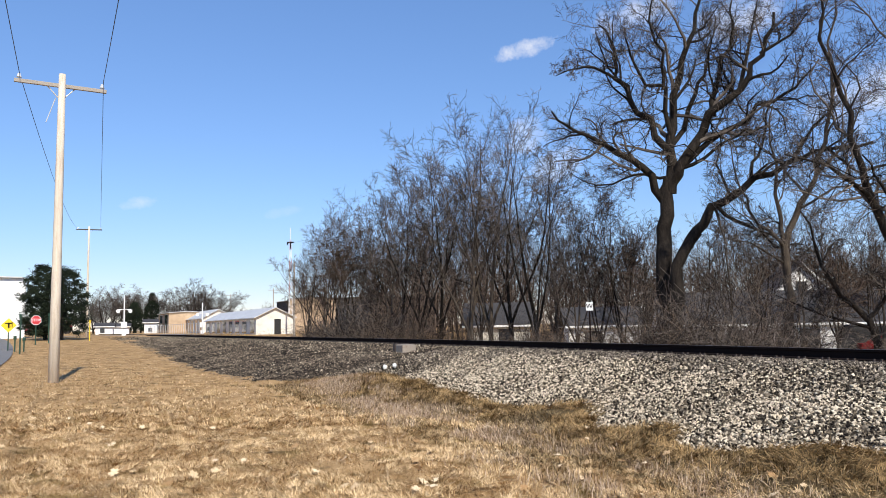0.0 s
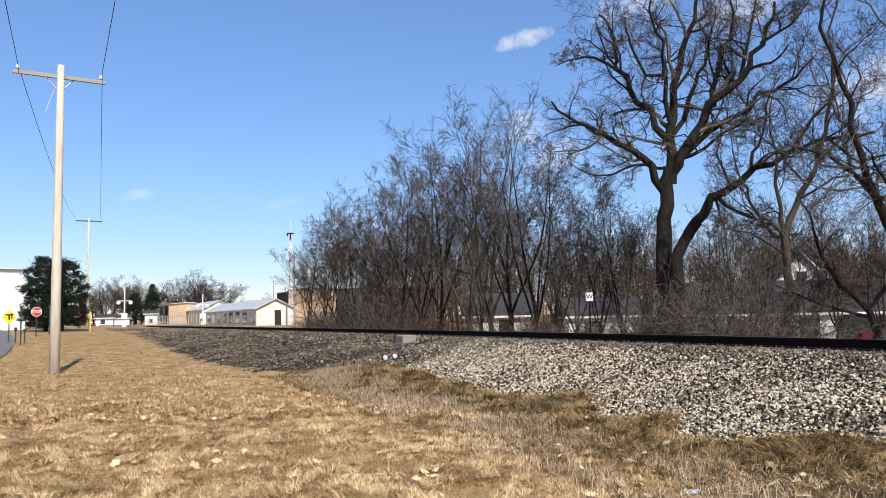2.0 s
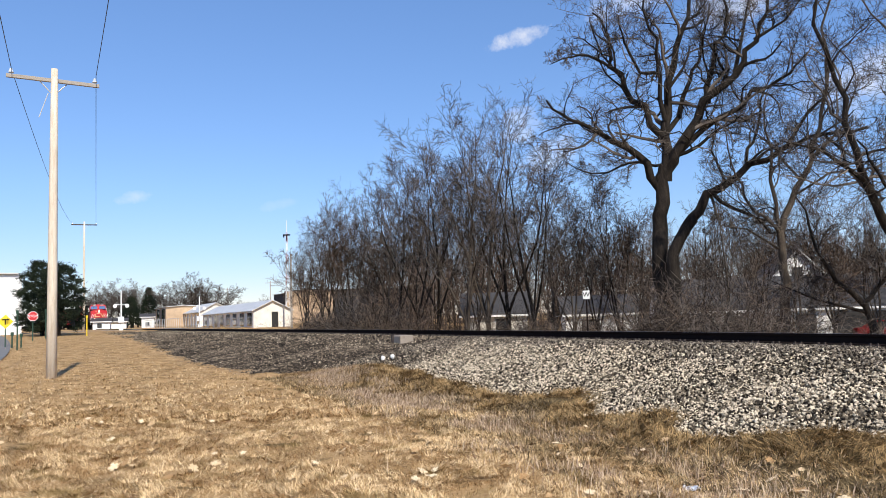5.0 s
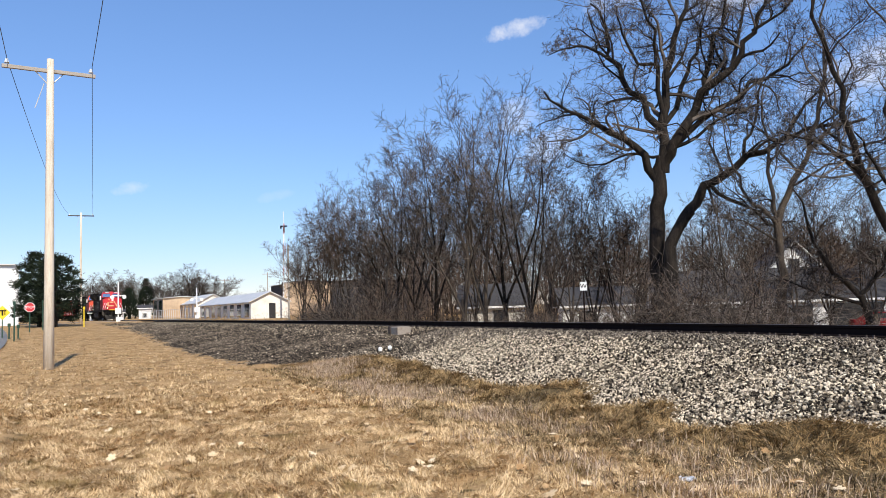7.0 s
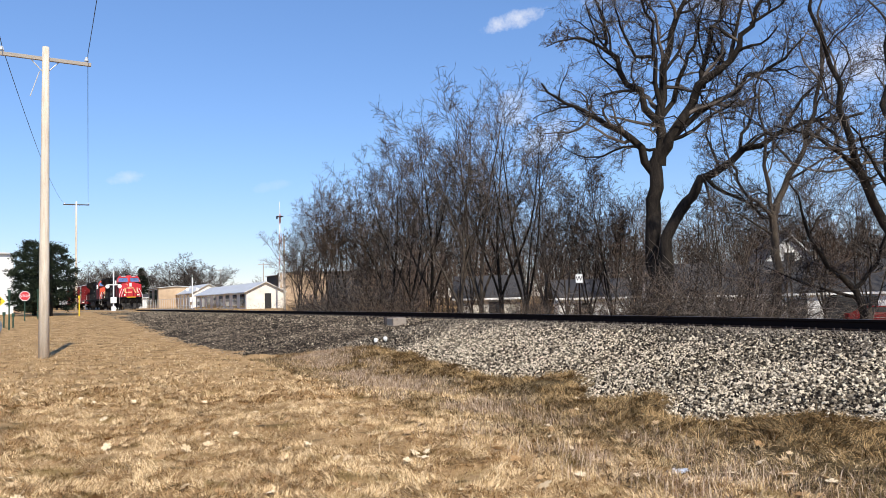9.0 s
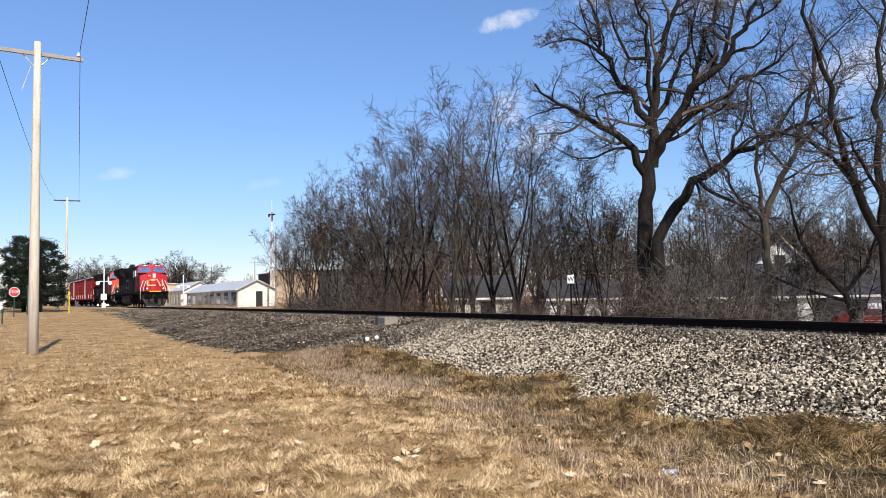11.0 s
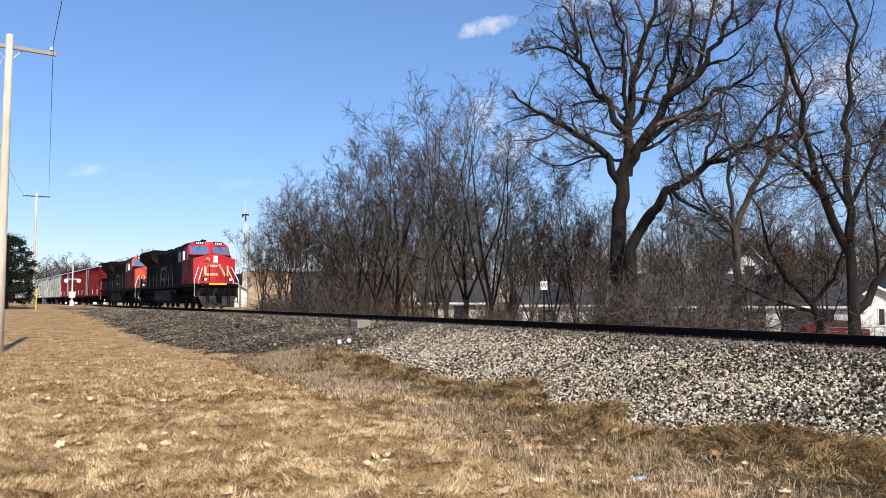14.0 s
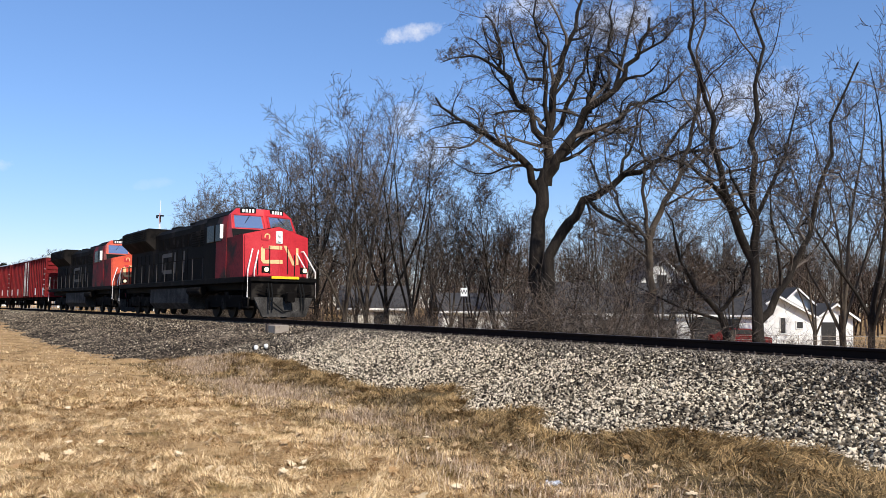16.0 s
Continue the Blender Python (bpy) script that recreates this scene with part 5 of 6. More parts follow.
def crossing_signal(px, d, h):
    x, y = at_depth(px, d)
    S = empty("crossing_signal", pose(x, y, float(ground_z(x, y)), 0, 0, facing(x, y)), "white crossing signal mast with lamps and a box", "crossing signal", "crossing signals")
    bm = B()
    tube(bm, [(0, 0, -0.2), (0, 0, h)], 0.08, 10)
    part("mast", bm, WHITE, S)
    bm = B()
    box(bm, -0.35, -0.25, 0.95, 0.35, 0.25, 1.7, 0.03)
    part("relay_box", bm, WHITE, S)
    bm = B()
    box(bm, -0.25, -0.25, -0.1, 0.25, 0.25, 0.55, 0.02)
    part("base", bm, WHITE, S)
    bm = B()
    tube(bm, [(-0.75, 0, h * 0.66), (0.75, 0, h * 0.66)], 0.05, 8)
    part("lamp_arm", bm, WHITE, S)
    for s in (-1, 1):
        bm = B()
        tube(bm, [(s * 0.7, -0.12, h * 0.62), (s * 0.7, 0.12, h * 0.62)], 0.24, 16)
        part("lamp", bm, WHITE, S)


crossing_signal(222, 99, 4.9)
crossing_signal(360, 118, 4.6)

# ---- buildings ----


def local(name, corner, along, label, category, z=None, group=""):
    yaw = math.degrees(math.atan2(along[1], along[0]))
    return empty(name, pose(corner[0], corner[1], 0.9 if z is None else z, 0, 0, yaw), label, category, group)


def gable_building(name, corner, along, length, width, eave, rise, wall, roof, label, bays=0, door_at=None, z=None, group="", base=0.0, apex=0.5, wall_parts=True):
    """Local x runs along the eaves from the near corner, y across to the camera's far side (to the right of x: minus)."""
    H = local(name, corner, along, label, "building", z, group)
    bm = B()
    prism(bm, [(0, -0.3), (-width, -0.3), (-width, eave), (-width * apex, eave + rise), (0, eave)], 0, length, "x")
    part("wall", bm, wall, H)
    for s in (0, 1):
        y0, y1 = (0.35, -width * apex) if s == 0 else (-width - 0.35, -width * apex)
        run = abs(y1 - y0)
        z0 = eave - 0.35 * rise / (width * apex if s == 0 else width * (1 - apex))
        bm = B()
        prism(bm, [(y0, z0 + 0.02), (y1, eave + rise + 0.02), (y1, eave + rise + 0.14), (y0, z0 + 0.14)], -0.4, length + 0.4, "x")
        part("roof", bm, roof, H)
    for i in range(bays):
        a = length * (i + 0.2) / bays
        bm = B()
        box(bm, a, -0.05, 0.2, a + length / bays * 0.55, 0.02, eave - 0.3)
        w = part("window", bm, WINDOW, H)
        bm = B()
        box(bm, a - 0.1, -0.02, eave - 0.3, a + length / bays * 0.55 + 0.1, 0.05, eave - 0.2)
        part("lintel", bm, WHITE, w)
    if door_at is not None:
        bm = B()
        box(bm, -0.03, -door_at - 0.5, 0, 0.03, -door_at + 0.4, 2.1)
        part("door", bm, DARK, H, "dark door")
    return H


AL = (-0.44, 0.90)
gable_building("storage_shed", (-25.4, 108.0), AL, 40, 5.2, 2.35, 1.25, SIDING, ROOF, "long cream storage shed with a pale metal roof", 8, 2.9, 0.75)
gable_building("storage_shed", (-46.0, 152.0), AL, 30, 6.0, 2.9, 1.6, SIDING, ROOF, "cream storage shed with a pale roof, further along the tracks", 6, None, 0.85)
gable_building("office_building", (-58.0, 168.0), AL, 18, 7.5, 4.3, 0.3, TANWALL, ROOF, "low tan building with a flat pale roof", 2, None, 0.85)
gable_building("warehouse", (-36.0, 196.0), (-0.44, 0.90), 20, 38, 7.6, 0.8, SHINGLE, ROOF, "long dark warehouse with a pale roof edge", 0, None, 0.9)
gable_building("brick_factory", (-29.0, 150.0), (-0.2, 0.98), 30, 9, 6.4, 0.3, TANWALL, SHINGLE, "tan brick factory behind the bare trees", 0, None, 0.6)
WB = gable_building("white_building", (-46.3, 88.0), (-0.52, 0.86), 30, 0.3 - 18.3, 6.7, 0.1, WHITE, ROOF, "white two-storey building with a flat roof", 0, None, 0.9)
bm = B()
box(bm, -0.05, 2.5, 2.6, 0.05, 3.6, 4.2, 0.02)
part("window", bm, WINDOW, WB)

# ---- houses behind the trees ----


def wall_window(H, x0, x1, z0, z1, y=0.0, mat=None):
    s = 1 if y >= 0 else -1
    bm = B()
    box(bm, x0, y - 0.03, z0, x1, y + 0.03, z1)
    w = part("window", bm, mat or WINDOW, H)
    bm = B()
    for a, b, c, d in ((x0 - 0.07, x1 + 0.07, z1, z1 + 0.08), (x0 - 0.07, x1 + 0.07, z0 - 0.08, z0), (x0 - 0.07, x0, z0, z1), (x1, x1 + 0.07, z0, z1)):
        box(bm, a, y - 0.05, c, b, y + 0.05, d)
    part("window_frame", bm, WHITE, w)
    return w


def house(name, x, y, z, yaw, length, depth, eave, rise, label, gable_front=False, wall=None):
    """Local x along the front, the front faces -y."""
    H = empty(name, pose(x, y, z, 0, 0, yaw), label, "house", "houses")
    wall = wall or WHITE
    bm = B()
    if gable_front:
        prism(bm, [(0, -0.3), (length, -0.3), (length, eave), (length / 2, eave + rise), (0, eave)], 0, depth, "y")
    else:
        prism(bm, [(0, -0.3), (depth, -0.3), (depth, eave), (depth / 2, eave + rise), (0, eave)], 0, length, "x")
    part("wall", bm, wall, H)
    n = length if gable_front else depth
    for s in (0, 1):
        a, b = (-0.4, n / 2) if s == 0 else (n + 0.4, n / 2)
        z0 = eave - 0.4 * rise / (n / 2)
        bm = B()
        prism(bm, [(a, z0 + 0.03), (b, eave + rise + 0.03), (b, eave + rise + 0.16), (a, z0 + 0.16)], -0.4, (depth if gable_front else length) + 0.4, "y" if gable_front else "x")
        part("roof", bm, SHINGLE, H)
        bm = B()
        if gable_front:
            prism(bm, [(a, z0 - 0.08), (b, eave + rise - 0.06), (b, eave + rise + 0.12), (a, z0 + 0.12)], -0.44, -0.405, "y")
        else:
            box(bm, -0.4, a - 0.03, z0 - 0.02, length + 0.4, a + 0.02, z0 + 0.14)
        part("fascia", bm, WHITE, H)
    return H


h1 = house("bungalow", 16.5, 59.5, -1.15, -9, 18.0, 8.0, 2.55, 2.3, "white bungalow with a dark shingle roof and a deep shaded porch")
bm = B()
box(bm, 12.3, -0.25, 0.05, 15.8, 0.02, 2.15, 0.02)
part("porch_opening", bm, DARK, h1, "dark porch opening")
bm = B()
box(bm, 9.6, -0.1, 0.2, 11.0, 0.03, 2.0)
for i in range(9):
    box(bm, 9.65, -0.14, 0.25 + i * 0.2, 10.95, -0.08, 0.37 + i * 0.2)
part("slatted_shutter", bm, FADED, h1)
wall_window(h1, 11.3, 11.9, 0.9, 1.9, -0.0, WHITE)
for x in (2.0, 5.0, 7.4):
    wall_window(h1, x, x + 1.1, 0.8, 2.0)
h1b = house("gabled_house", 27.1, 64.0, -1.0, -9, 3.8, 7.0, 5.0, 2.0, "white gabled house rising behind the bungalow", True)
wall_window(h1b, 1.4, 2.2, 4.6, 5.6)
h2 = house("cottage", 33.3, 58.5, -1.1, -8, 5.6, 7.5, 2.35, 1.5, "white cottage with a low gable", True)
wall_window(h2, 0.7, 1.7, 0.6, 1.9, 0, DARK)
wall_window(h2, 3.0, 3.4, 1.0, 2.2)
wall_window(h2, 4.3, 4.8, 1.4, 1.9)
h3 = house("gabled_house", 38.2, 61.0, -1.1, -8, 2.6, 6.0, 3.4, 1.2, "white gabled house behind a low roof", True)
wall_window(h3, 0.4, 0.9, 1.9, 3.0)
h4 = house("small_porch", 39.4, 58.0, -1.1, -8, 2.9, 4.0, 2.3, 1.0, "small porch with a white gable and dark roof", True)
bm = B()
box(bm, 0.35, -0.05, 0.0, 1.5, 0.02, 1.9)
part("doorway", bm, DARK, h4)
h5 = house("garage", 9.7, 61.5, -0.95, -5, 5.6, 6.0, 2.35, 1.3, "low white garage behind the brush")
wall_window(h5, 1.2, 2.6, 0.3, 1.9, 0, DARK)
h6 = house("bungalow", 2.0, 66.0, -0.9, -4, 5.2, 6.0, 2.5, 1.7, "pale house half hidden by the thicket", False, SIDING)
wall_window(h6, 2.6, 3.5, 1.0, 2.1)
# a parked red car
pc = empty("parked_car", pose(29.4, 56.0, -1.12, 0, 0, -12), "dark red parked car beside the cottage", "car")
bm = B()
prism(bm, [(0, 0.25), (4.4, 0.25), (4.45, 0.75), (3.5, 0.92), (2.9, 1.4), (1.3, 1.42), (0.6, 0.95), (0, 0.9)], 0, 1.7, "y")
bmesh.ops.bevel(bm, geom=bm.edges[:], offset=0.05, segments=2, affect="EDGES")
part("body", bm, CAR_RED, pc)
bm = B()
prism(bm, [(0.85, 0.98), (3.3, 0.98), (2.8, 1.33), (1.4, 1.35)], -0.012, 1.712, "y")
part("side_glass", bm, WINDOW, pc)
for x in (0.85, 3.5):
    for y in (0.1, 1.6):
        bm = B()
        tube(bm, [(x, y - 0.12, 0.31), (x, y + 0.12, 0.31)], 0.31, 16)
        part("wheel", bm, PLATE, pc)

# rail fence in front of the cottage
fence = empty("wire_fence", pose(29, 52.5, -1.1, 0, 0, -8), "low grey rail fence before the houses", "fence")
for i in range(13):
    bm = B()
    tube(bm, [(i * 1.6, 0, -0.2), (i * 1.6, 0, 1.05)], 0.025, 6)
    part("post", bm, WOOD_GREY, fence)
for z in (0.35, 0.7, 1.0):
    bm = B()
    tube(bm, [(0, 0, z), (19.2, 0, z)], 0.02, 5)
    part("rail", bm, WOOD_GREY, fence)

# ---- radio tower, far poles ----
PINK = material("bleached_red_paint", (0.55, 0.30, 0.28), 0.6)
tx, ty = at_depth(515, 112)
tower = empty("radio_tower", pose(tx, ty, 0.6), "slim red and white lattice radio tower", "tower")
for k in range(9):
    bm = B()
    r0, r1 = 0.42 - k * 0.035, 0.42 - (k + 1) * 0.035
    z0, z1 = k * 1.5, (k + 1) * 1.5
    for i in range(3):
        a, b = i * 2.094, (i + 1) * 2.094
        tube(bm, [(r0 * math.cos(a), r0 * math.sin(a), z0), (r1 * math.cos(a), r1 * math.sin(a), z1)], 0.03, 5)
        tube(bm, [(r0 * math.cos(a), r0 * math.sin(a), z0), (r1 * math.cos(b), r1 * math.sin(b), z1)], 0.018, 4)
    part("section", bm, PINK if k % 2 == 0 and k > 3 else WHITE, tower)
bm = B()
tube(bm, [(0, 0, 13.5), (0, 0, 15.2)], 0.035, 6)
part("aerial", bm, WHITE, tower)
bm = B()
box(bm, -0.5, -0.06, 13.0, 0.5, 0.06, 13.2, 0.02)
box(bm, -0.1, -0.1, 12.2, 0.12, 0.1, 13.0, 0.02)
box(bm, -0.5, -0.1, 12.75, -0.3, 0.1, 13.1, 0.02)
part("antenna_head", bm, PLATE, tower)


def small_pole(px, d, top, arm, label):
    x, y = at_depth(px, d)
    z = float(ground_z(x, y))
    P = empty("telephone_pole", pose(x, y, z, 0, 0, 20), label, "utility pole", "far poles")
    h = top + EYE - z
    bm = B()
    tube(bm, [(0, 0, -0.3), (0, 0, h)], 0.15, 8, 0.1)
    part("pole", bm, WOOD_GREY, P)
    if arm:
        bm = B()
        box(bm, -arm / 2, -0.06, h - 0.5, arm / 2, 0.06, h - 0.36)
        part("crossarm", bm, WOOD_GREY, P)


small_pole(522, 104, 8.7, 0, "bare grey wooden pole beside the radio tower")
small_pole(409, 230, 10.0, 3.0, "far telephone pole over the roofs")
small_pole(485, 200, 10.0, 2.6, "far telephone pole over the roofs")

# chain fence along the sheds
cf_ = empty("yard_fence", pose(-31.5, 104.0, 0.8, 0, 0, math.degrees(math.atan2(0.90, -0.44))), "grey wire fence along the shed yard", "fence")
for i in range(30):
    bm = B()
    tube(bm, [(i * 2.4, 0, -0.2), (i * 2.4, 0, 1.7)], 0.04, 5)
    part("post", bm, GALV, cf_)
for z in (0.6, 1.65):
    bm = B()
    tube(bm, [(0, 0, z), (69.6, 0, z)], 0.022, 4)
    part("wire", bm, GALV, cf_)

# white low buildings beyond the crossing
for px, d, w_, h_ in ((172, 150, 3, 3.0), (190, 165, 4.5, 3.0), (258, 170, 2.5, 3.8)):
    x, y = at_depth(px, d)
    g = house("far_house", x, y, 0.35, 20, w_, 5.0, h_ - 0.9, 0.6, "low white house beyond the crossing")
    wall_window(g, 0.8, 1.6, 0.9, 1.8)

# road on the left and the crossing road
rv, rf = [], []
for i in range(41):
    y = 30 + i * 3.0
    x = -0.55 * y + 0.6 + 0.0016 * (y - 60) ** 2 * -1
    for k in range(5):
        xx = x - k * 1.6
        rv.append((xx, y, float(ground_z(xx, y)) + 0.06))
for i in range(40):
    for k in range(4):
        rf.append((i * 5 + k, i * 5 + k + 1, i * 5 + k + 6, i * 5 + k + 5))
tagged(pydata("road", rv, rf, ASPHALT), "grey asphalt side road running past the lawn", "road", kind="structure")
dx, dy = at_depth(205, 103)
bm = B()
box(bm, -12, -3.2, -0.3, 16, 3.2, 0.02)
o = part("crossing_road", bm, ASPHALT)
o.matrix_basis = pose(dx, dy, 1.0, 0, 0, 28)
tagged(o, "asphalt road crossing the tracks", "road", kind="structure")

# ---- things by the track ----


def on_ballast(u, s):
    c, h = on_track(s)
    p = c + camera_side(h) * u
    return p.x, p.y, ballast_z(u, s)


def nearest_s(x, y):
    i = int(np.argmin(np.hypot(_xs - x, _ys - y)))
    return float(_ss[i])


bx, by = -1.35, 27.0
bs = nearest_s(bx, by)
bu = float(off_track(bx, by))
_, bh = on_track(bs)
blk = empty("concrete_block", pose(bx, by, ballast_z(bu, bs) - 0.27, 0, 0, math.degrees(math.atan2(bh.y, bh.x))), "weathered concrete block with a rusty side in the ballast", "concrete block")
bm = B()
box(bm, -0.1, -0.25, 0.0, 0.5, 0.25, 0.5, 0.04)
part("block", bm, CONCRETE, blk)
bm = B()
box(bm, -0.26, -0.28, 0.0, -0.103, 0.25, 0.52, 0.01)
part("side_plate", bm, RUST, blk, "dark rusty side plate")
for x, y in ((-1.78, 24.2), (-1.48, 24.1)):
    bm = B()
    bmesh.ops.create_icosphere(bm, subdivisions=2, radius=0.062)
    for v in bm.verts:
        v.co *= 1 + 0.35 * noise.noise(v.co * 14 + Vector((x * 9, y, 0)))
        v.co.z *= 1.3
    ob = tagged(part("white_stone", bm, WHITE), "white painted stone at the edge of the ballast", "stone", "white stones")
    u_, s_ = float(off_track(x, y)), nearest_s(x, y)
    ob.location = (x, y, max(lawn_z(x, y), ballast_z(u_, s_)) + 0.06)

# ---- loose stones of the near ballast: many in one mesh, the nearest as pieces ----
rs = np.random.RandomState(3)


def rock_block(n):
    """n rough stones about the origin: corners (n, 6, 3), longest about one."""
    base = np.array([(1, 0, 0), (-1, 0, 0), (0, 1, 0), (0, -1, 0), (0, 0, 1), (0, 0, -1)], float) * 0.62
    c = base[None] * (1 + rs.uniform(-0.3, 0.25, (n, 6, 1))) + rs.uniform(-0.24, 0.24, (n, 6, 3))
    c = c * rs.uniform(0.6, 1.15, (n, 1, 3))
    q = rs.normal(size=(n, 4))
    q /= np.linalg.norm(q, axis=1)[:, None]
    w_, x_, y_, z_ = q.T
    R = np.stack([1 - 2 * (y_ * y_ + z_ * z_), 2 * (x_ * y_ - z_ * w_), 2 * (x_ * z_ + y_ * w_), 2 * (x_ * y_ + z_ * w_), 1 - 2 * (x_ * x_ + z_ * z_), 2 * (y_ * z_ - x_ * w_),
                  2 * (x_ * z_ - y_ * w_), 2 * (y_ * z_ + x_ * w_), 1 - 2 * (x_ * x_ + y_ * y_)], 1).reshape(n, 3, 3)
    return np.einsum("nij,nkj->nki", R, c)


FACES = np.array(((0, 2, 4), (2, 1, 4), (1, 3, 4), (3, 0, 4), (2, 0, 5), (1, 2, 5), (3, 1, 5), (0, 3, 5)))
N_ST = 92000
st_s = 29 - 22 * rs.random_sample(N_ST) ** 1.12
st_u = rs.uniform(0.95, 5.9, N_ST)
steps = np.arange(-80, 40, 0.1)
toe_line = np.array([toe_at(float(v)) for v in steps])


def stones_at(s, u, rough, lift):
    """Keeps the stones inside the toe's line; returns s, u and the places."""
    ok = u < np.interp(s, steps, toe_line) + rough
    s, u = s[ok], u[ok]
    x, y = track_xy(s, u)
    return s, u, np.stack([x, y, np.maximum(bed_z(u, s), land_z(x, y) - 0.015) + lift], 1)


st_s, st_u, places = stones_at(st_s, st_u, np.abs(rs.normal(0, 0.12, N_ST)) - 0.1, 0.008)
pale = (st_u > 2.3 + 0.35 * rs.normal(size=len(st_s)) + 0.8 * patches(st_s, st_u, 1.2, 3.3)) & (st_s > 9 + rs.normal(size=len(st_s)))
sizes = rs.uniform(0.024, 0.05, len(places)) * (1 + 0.02 * np.clip(places[:, 1] - 12, 0, 40)) * (1 + 0.3 * (rs.random_sample(len(places)) < 0.12)) * np.where(pale, 1.0, 0.88)
corners = rock_block(len(places)) * sizes[:, None, None] + places[:, None, :]
order = np.argsort(places[:, 1])
near, rest = order[:300], order[300:]


def stone_spread(cor, mat):
    n = len(cor)
    o = pydata("loose_stones", cor.reshape(-1, 3).tolist(), (np.arange(n)[:, None, None] * 6 + FACES[None]).reshape(-1, 3).tolist(), mat, ballast)
    o["kind"] = "stuff"


stone_spread(corners[rest][pale[rest]], STONE)
stone_spread(corners[rest][~pale[rest]], SSTONE)
shapes = rock_block(8)
rock_meshes = []
for k in range(8):
    me = bpy.data.meshes.new("stone")
    me.from_pydata(shapes[k].tolist(), [], FACES.tolist())
    me.materials.append(STONE_OBJ)
    rock_meshes.append(me)
for i in near:
    o = new("stone", rock_meshes[int(i) % 8])
    o.parent = ballast
    k = float(sizes[i])
    o.matrix_basis = Matrix.Translation(places[i]) @ pose(0, 0, 0, 0, 0, float(rs.uniform(0, 360))) @ Matrix.Diagonal((k, k, k, 1))

# stones of the further, darker bed, with a pale streak along it
N_F = 44000
fs_s = 10 - 75 * rs.random_sample(N_F) ** 1.35
fs_u = rs.uniform(0.95, 8.7, N_F)
fs_s, fs_u, pl = stones_at(fs_s, fs_u, 0.15 * rs.normal(size=N_F), 0.004)
streak = np.exp(-((fs_u - 3.0 - 0.8 * patches(fs_s, fs_s * 0, 9.0, 2.0)) / 0.5) ** 2)
light = rs.random_sample(len(pl)) < 0.05 + 0.55 * streak * (0.6 + patches(fs_s, fs_u, 3.0, 1.0))
sz = rs.uniform(0.03, 0.06, len(pl)) * (1 + 0.012 * np.clip(pl[:, 1] - 30, 0, 40))
cor = rock_block(len(pl)) * sz[:, None, None] + pl[:, None, :]
stone_spread(cor[light], STONE)
stone_spread(cor[~light], CSTONE)

# ---- ties ----
bm = B()
box(bm, -0.115, -1.3, -0.17, 0.115, 1.3, 0, 0.012)
tie0 = part("tie", bm, TIE, TRACK)
ties = [tie0]
c0, h0 = on_track(25.0)
for i in range(150):
    s = 27.0 - i * 0.52
    c, h = on_track(s)
    o = tie0 if i == 0 else new("tie", tie0.data)
    o.parent = TRACK
    o.matrix_basis = pose(c.x, c.y, RAIL_Z - 0.188, 2.6, 0, math.degrees(math.atan2(h.y, h.x)))
bm = B()
box(bm, -0.11, -0.16, 0, 0.11, 0.16, 0.016, 0.004)
for k in (-0.07, 0.07):
    box(bm, k - 0.012, 0.085, 0.016, k + 0.012, 0.115, 0.05)
plate0 = part("tie_plate", bm, RUST, TRACK)
for i in range(90):
    s = 27.0 - i * 0.52
    c, h = on_track(s)
    o = plate0 if i == 0 else new("tie_plate", plate0.data)
    o.parent = TRACK
    p = c + camera_side(h) * 0.755
    o.matrix_basis = pose(p.x, p.y, RAIL_Z - 0.199, 0, 0, math.degrees(math.atan2(h.y, h.x)) + 180)

# ---- grass ----


def blades(n, place, length, width, lean_, mat, name, label, comb=0.0):
    """n bent blades as one mesh: each a narrow triangle pair. comb: how far they lie the same way in patches."""
    P = place(n)
    n = len(P)
    a = rs.uniform(0, 2 * math.pi, n)
    if comb:
        flow = 4.0 * (patches(P[:, 0], P[:, 1], 0.6, 5.5) + patches(P[:, 0], P[:, 1], 0.16, 1.5)) - 1.2
        a = flow + rs.normal(0, 1.0, n) / comb
    L = rs.uniform(length[0], length[1], n)
    ln = np.abs(rs.normal(lean_, 0.35, n))
    d = np.stack([np.cos(a) * np.sin(ln), np.sin(a) * np.sin(ln), np.cos(ln)], 1)
    side = np.stack([-np.sin(a), np.cos(a), rs.normal(0, 0.3, n)], 1) * (rs.uniform(width[0], width[1], n)[:, None] / 2)
    d2 = d + np.stack([np.cos(a), np.sin(a), np.full(n, -0.45)], 1) * rs.uniform(0.1, 0.7, n)[:, None]
    mid = P + d * (L * 0.55)[:, None]
    tip = mid + d2 / np.linalg.norm(d2, axis=1)[:, None] * (L * 0.5)[:, None]
    V = np.stack([P - side, P + side, mid - side * 0.8, mid + side * 0.8, tip], 1).reshape(-1, 3)
    k = np.arange(n) * 5
    T = np.concatenate([np.stack([k, k + 1, k + 3], 1), np.stack([k, k + 3, k + 2], 1), np.stack([k + 2, k + 3, k + 4], 1)])
    o = pydata(name, V.tolist(), T.tolist(), mat)
    return tagged(o, label, "grass", kind="stuff")


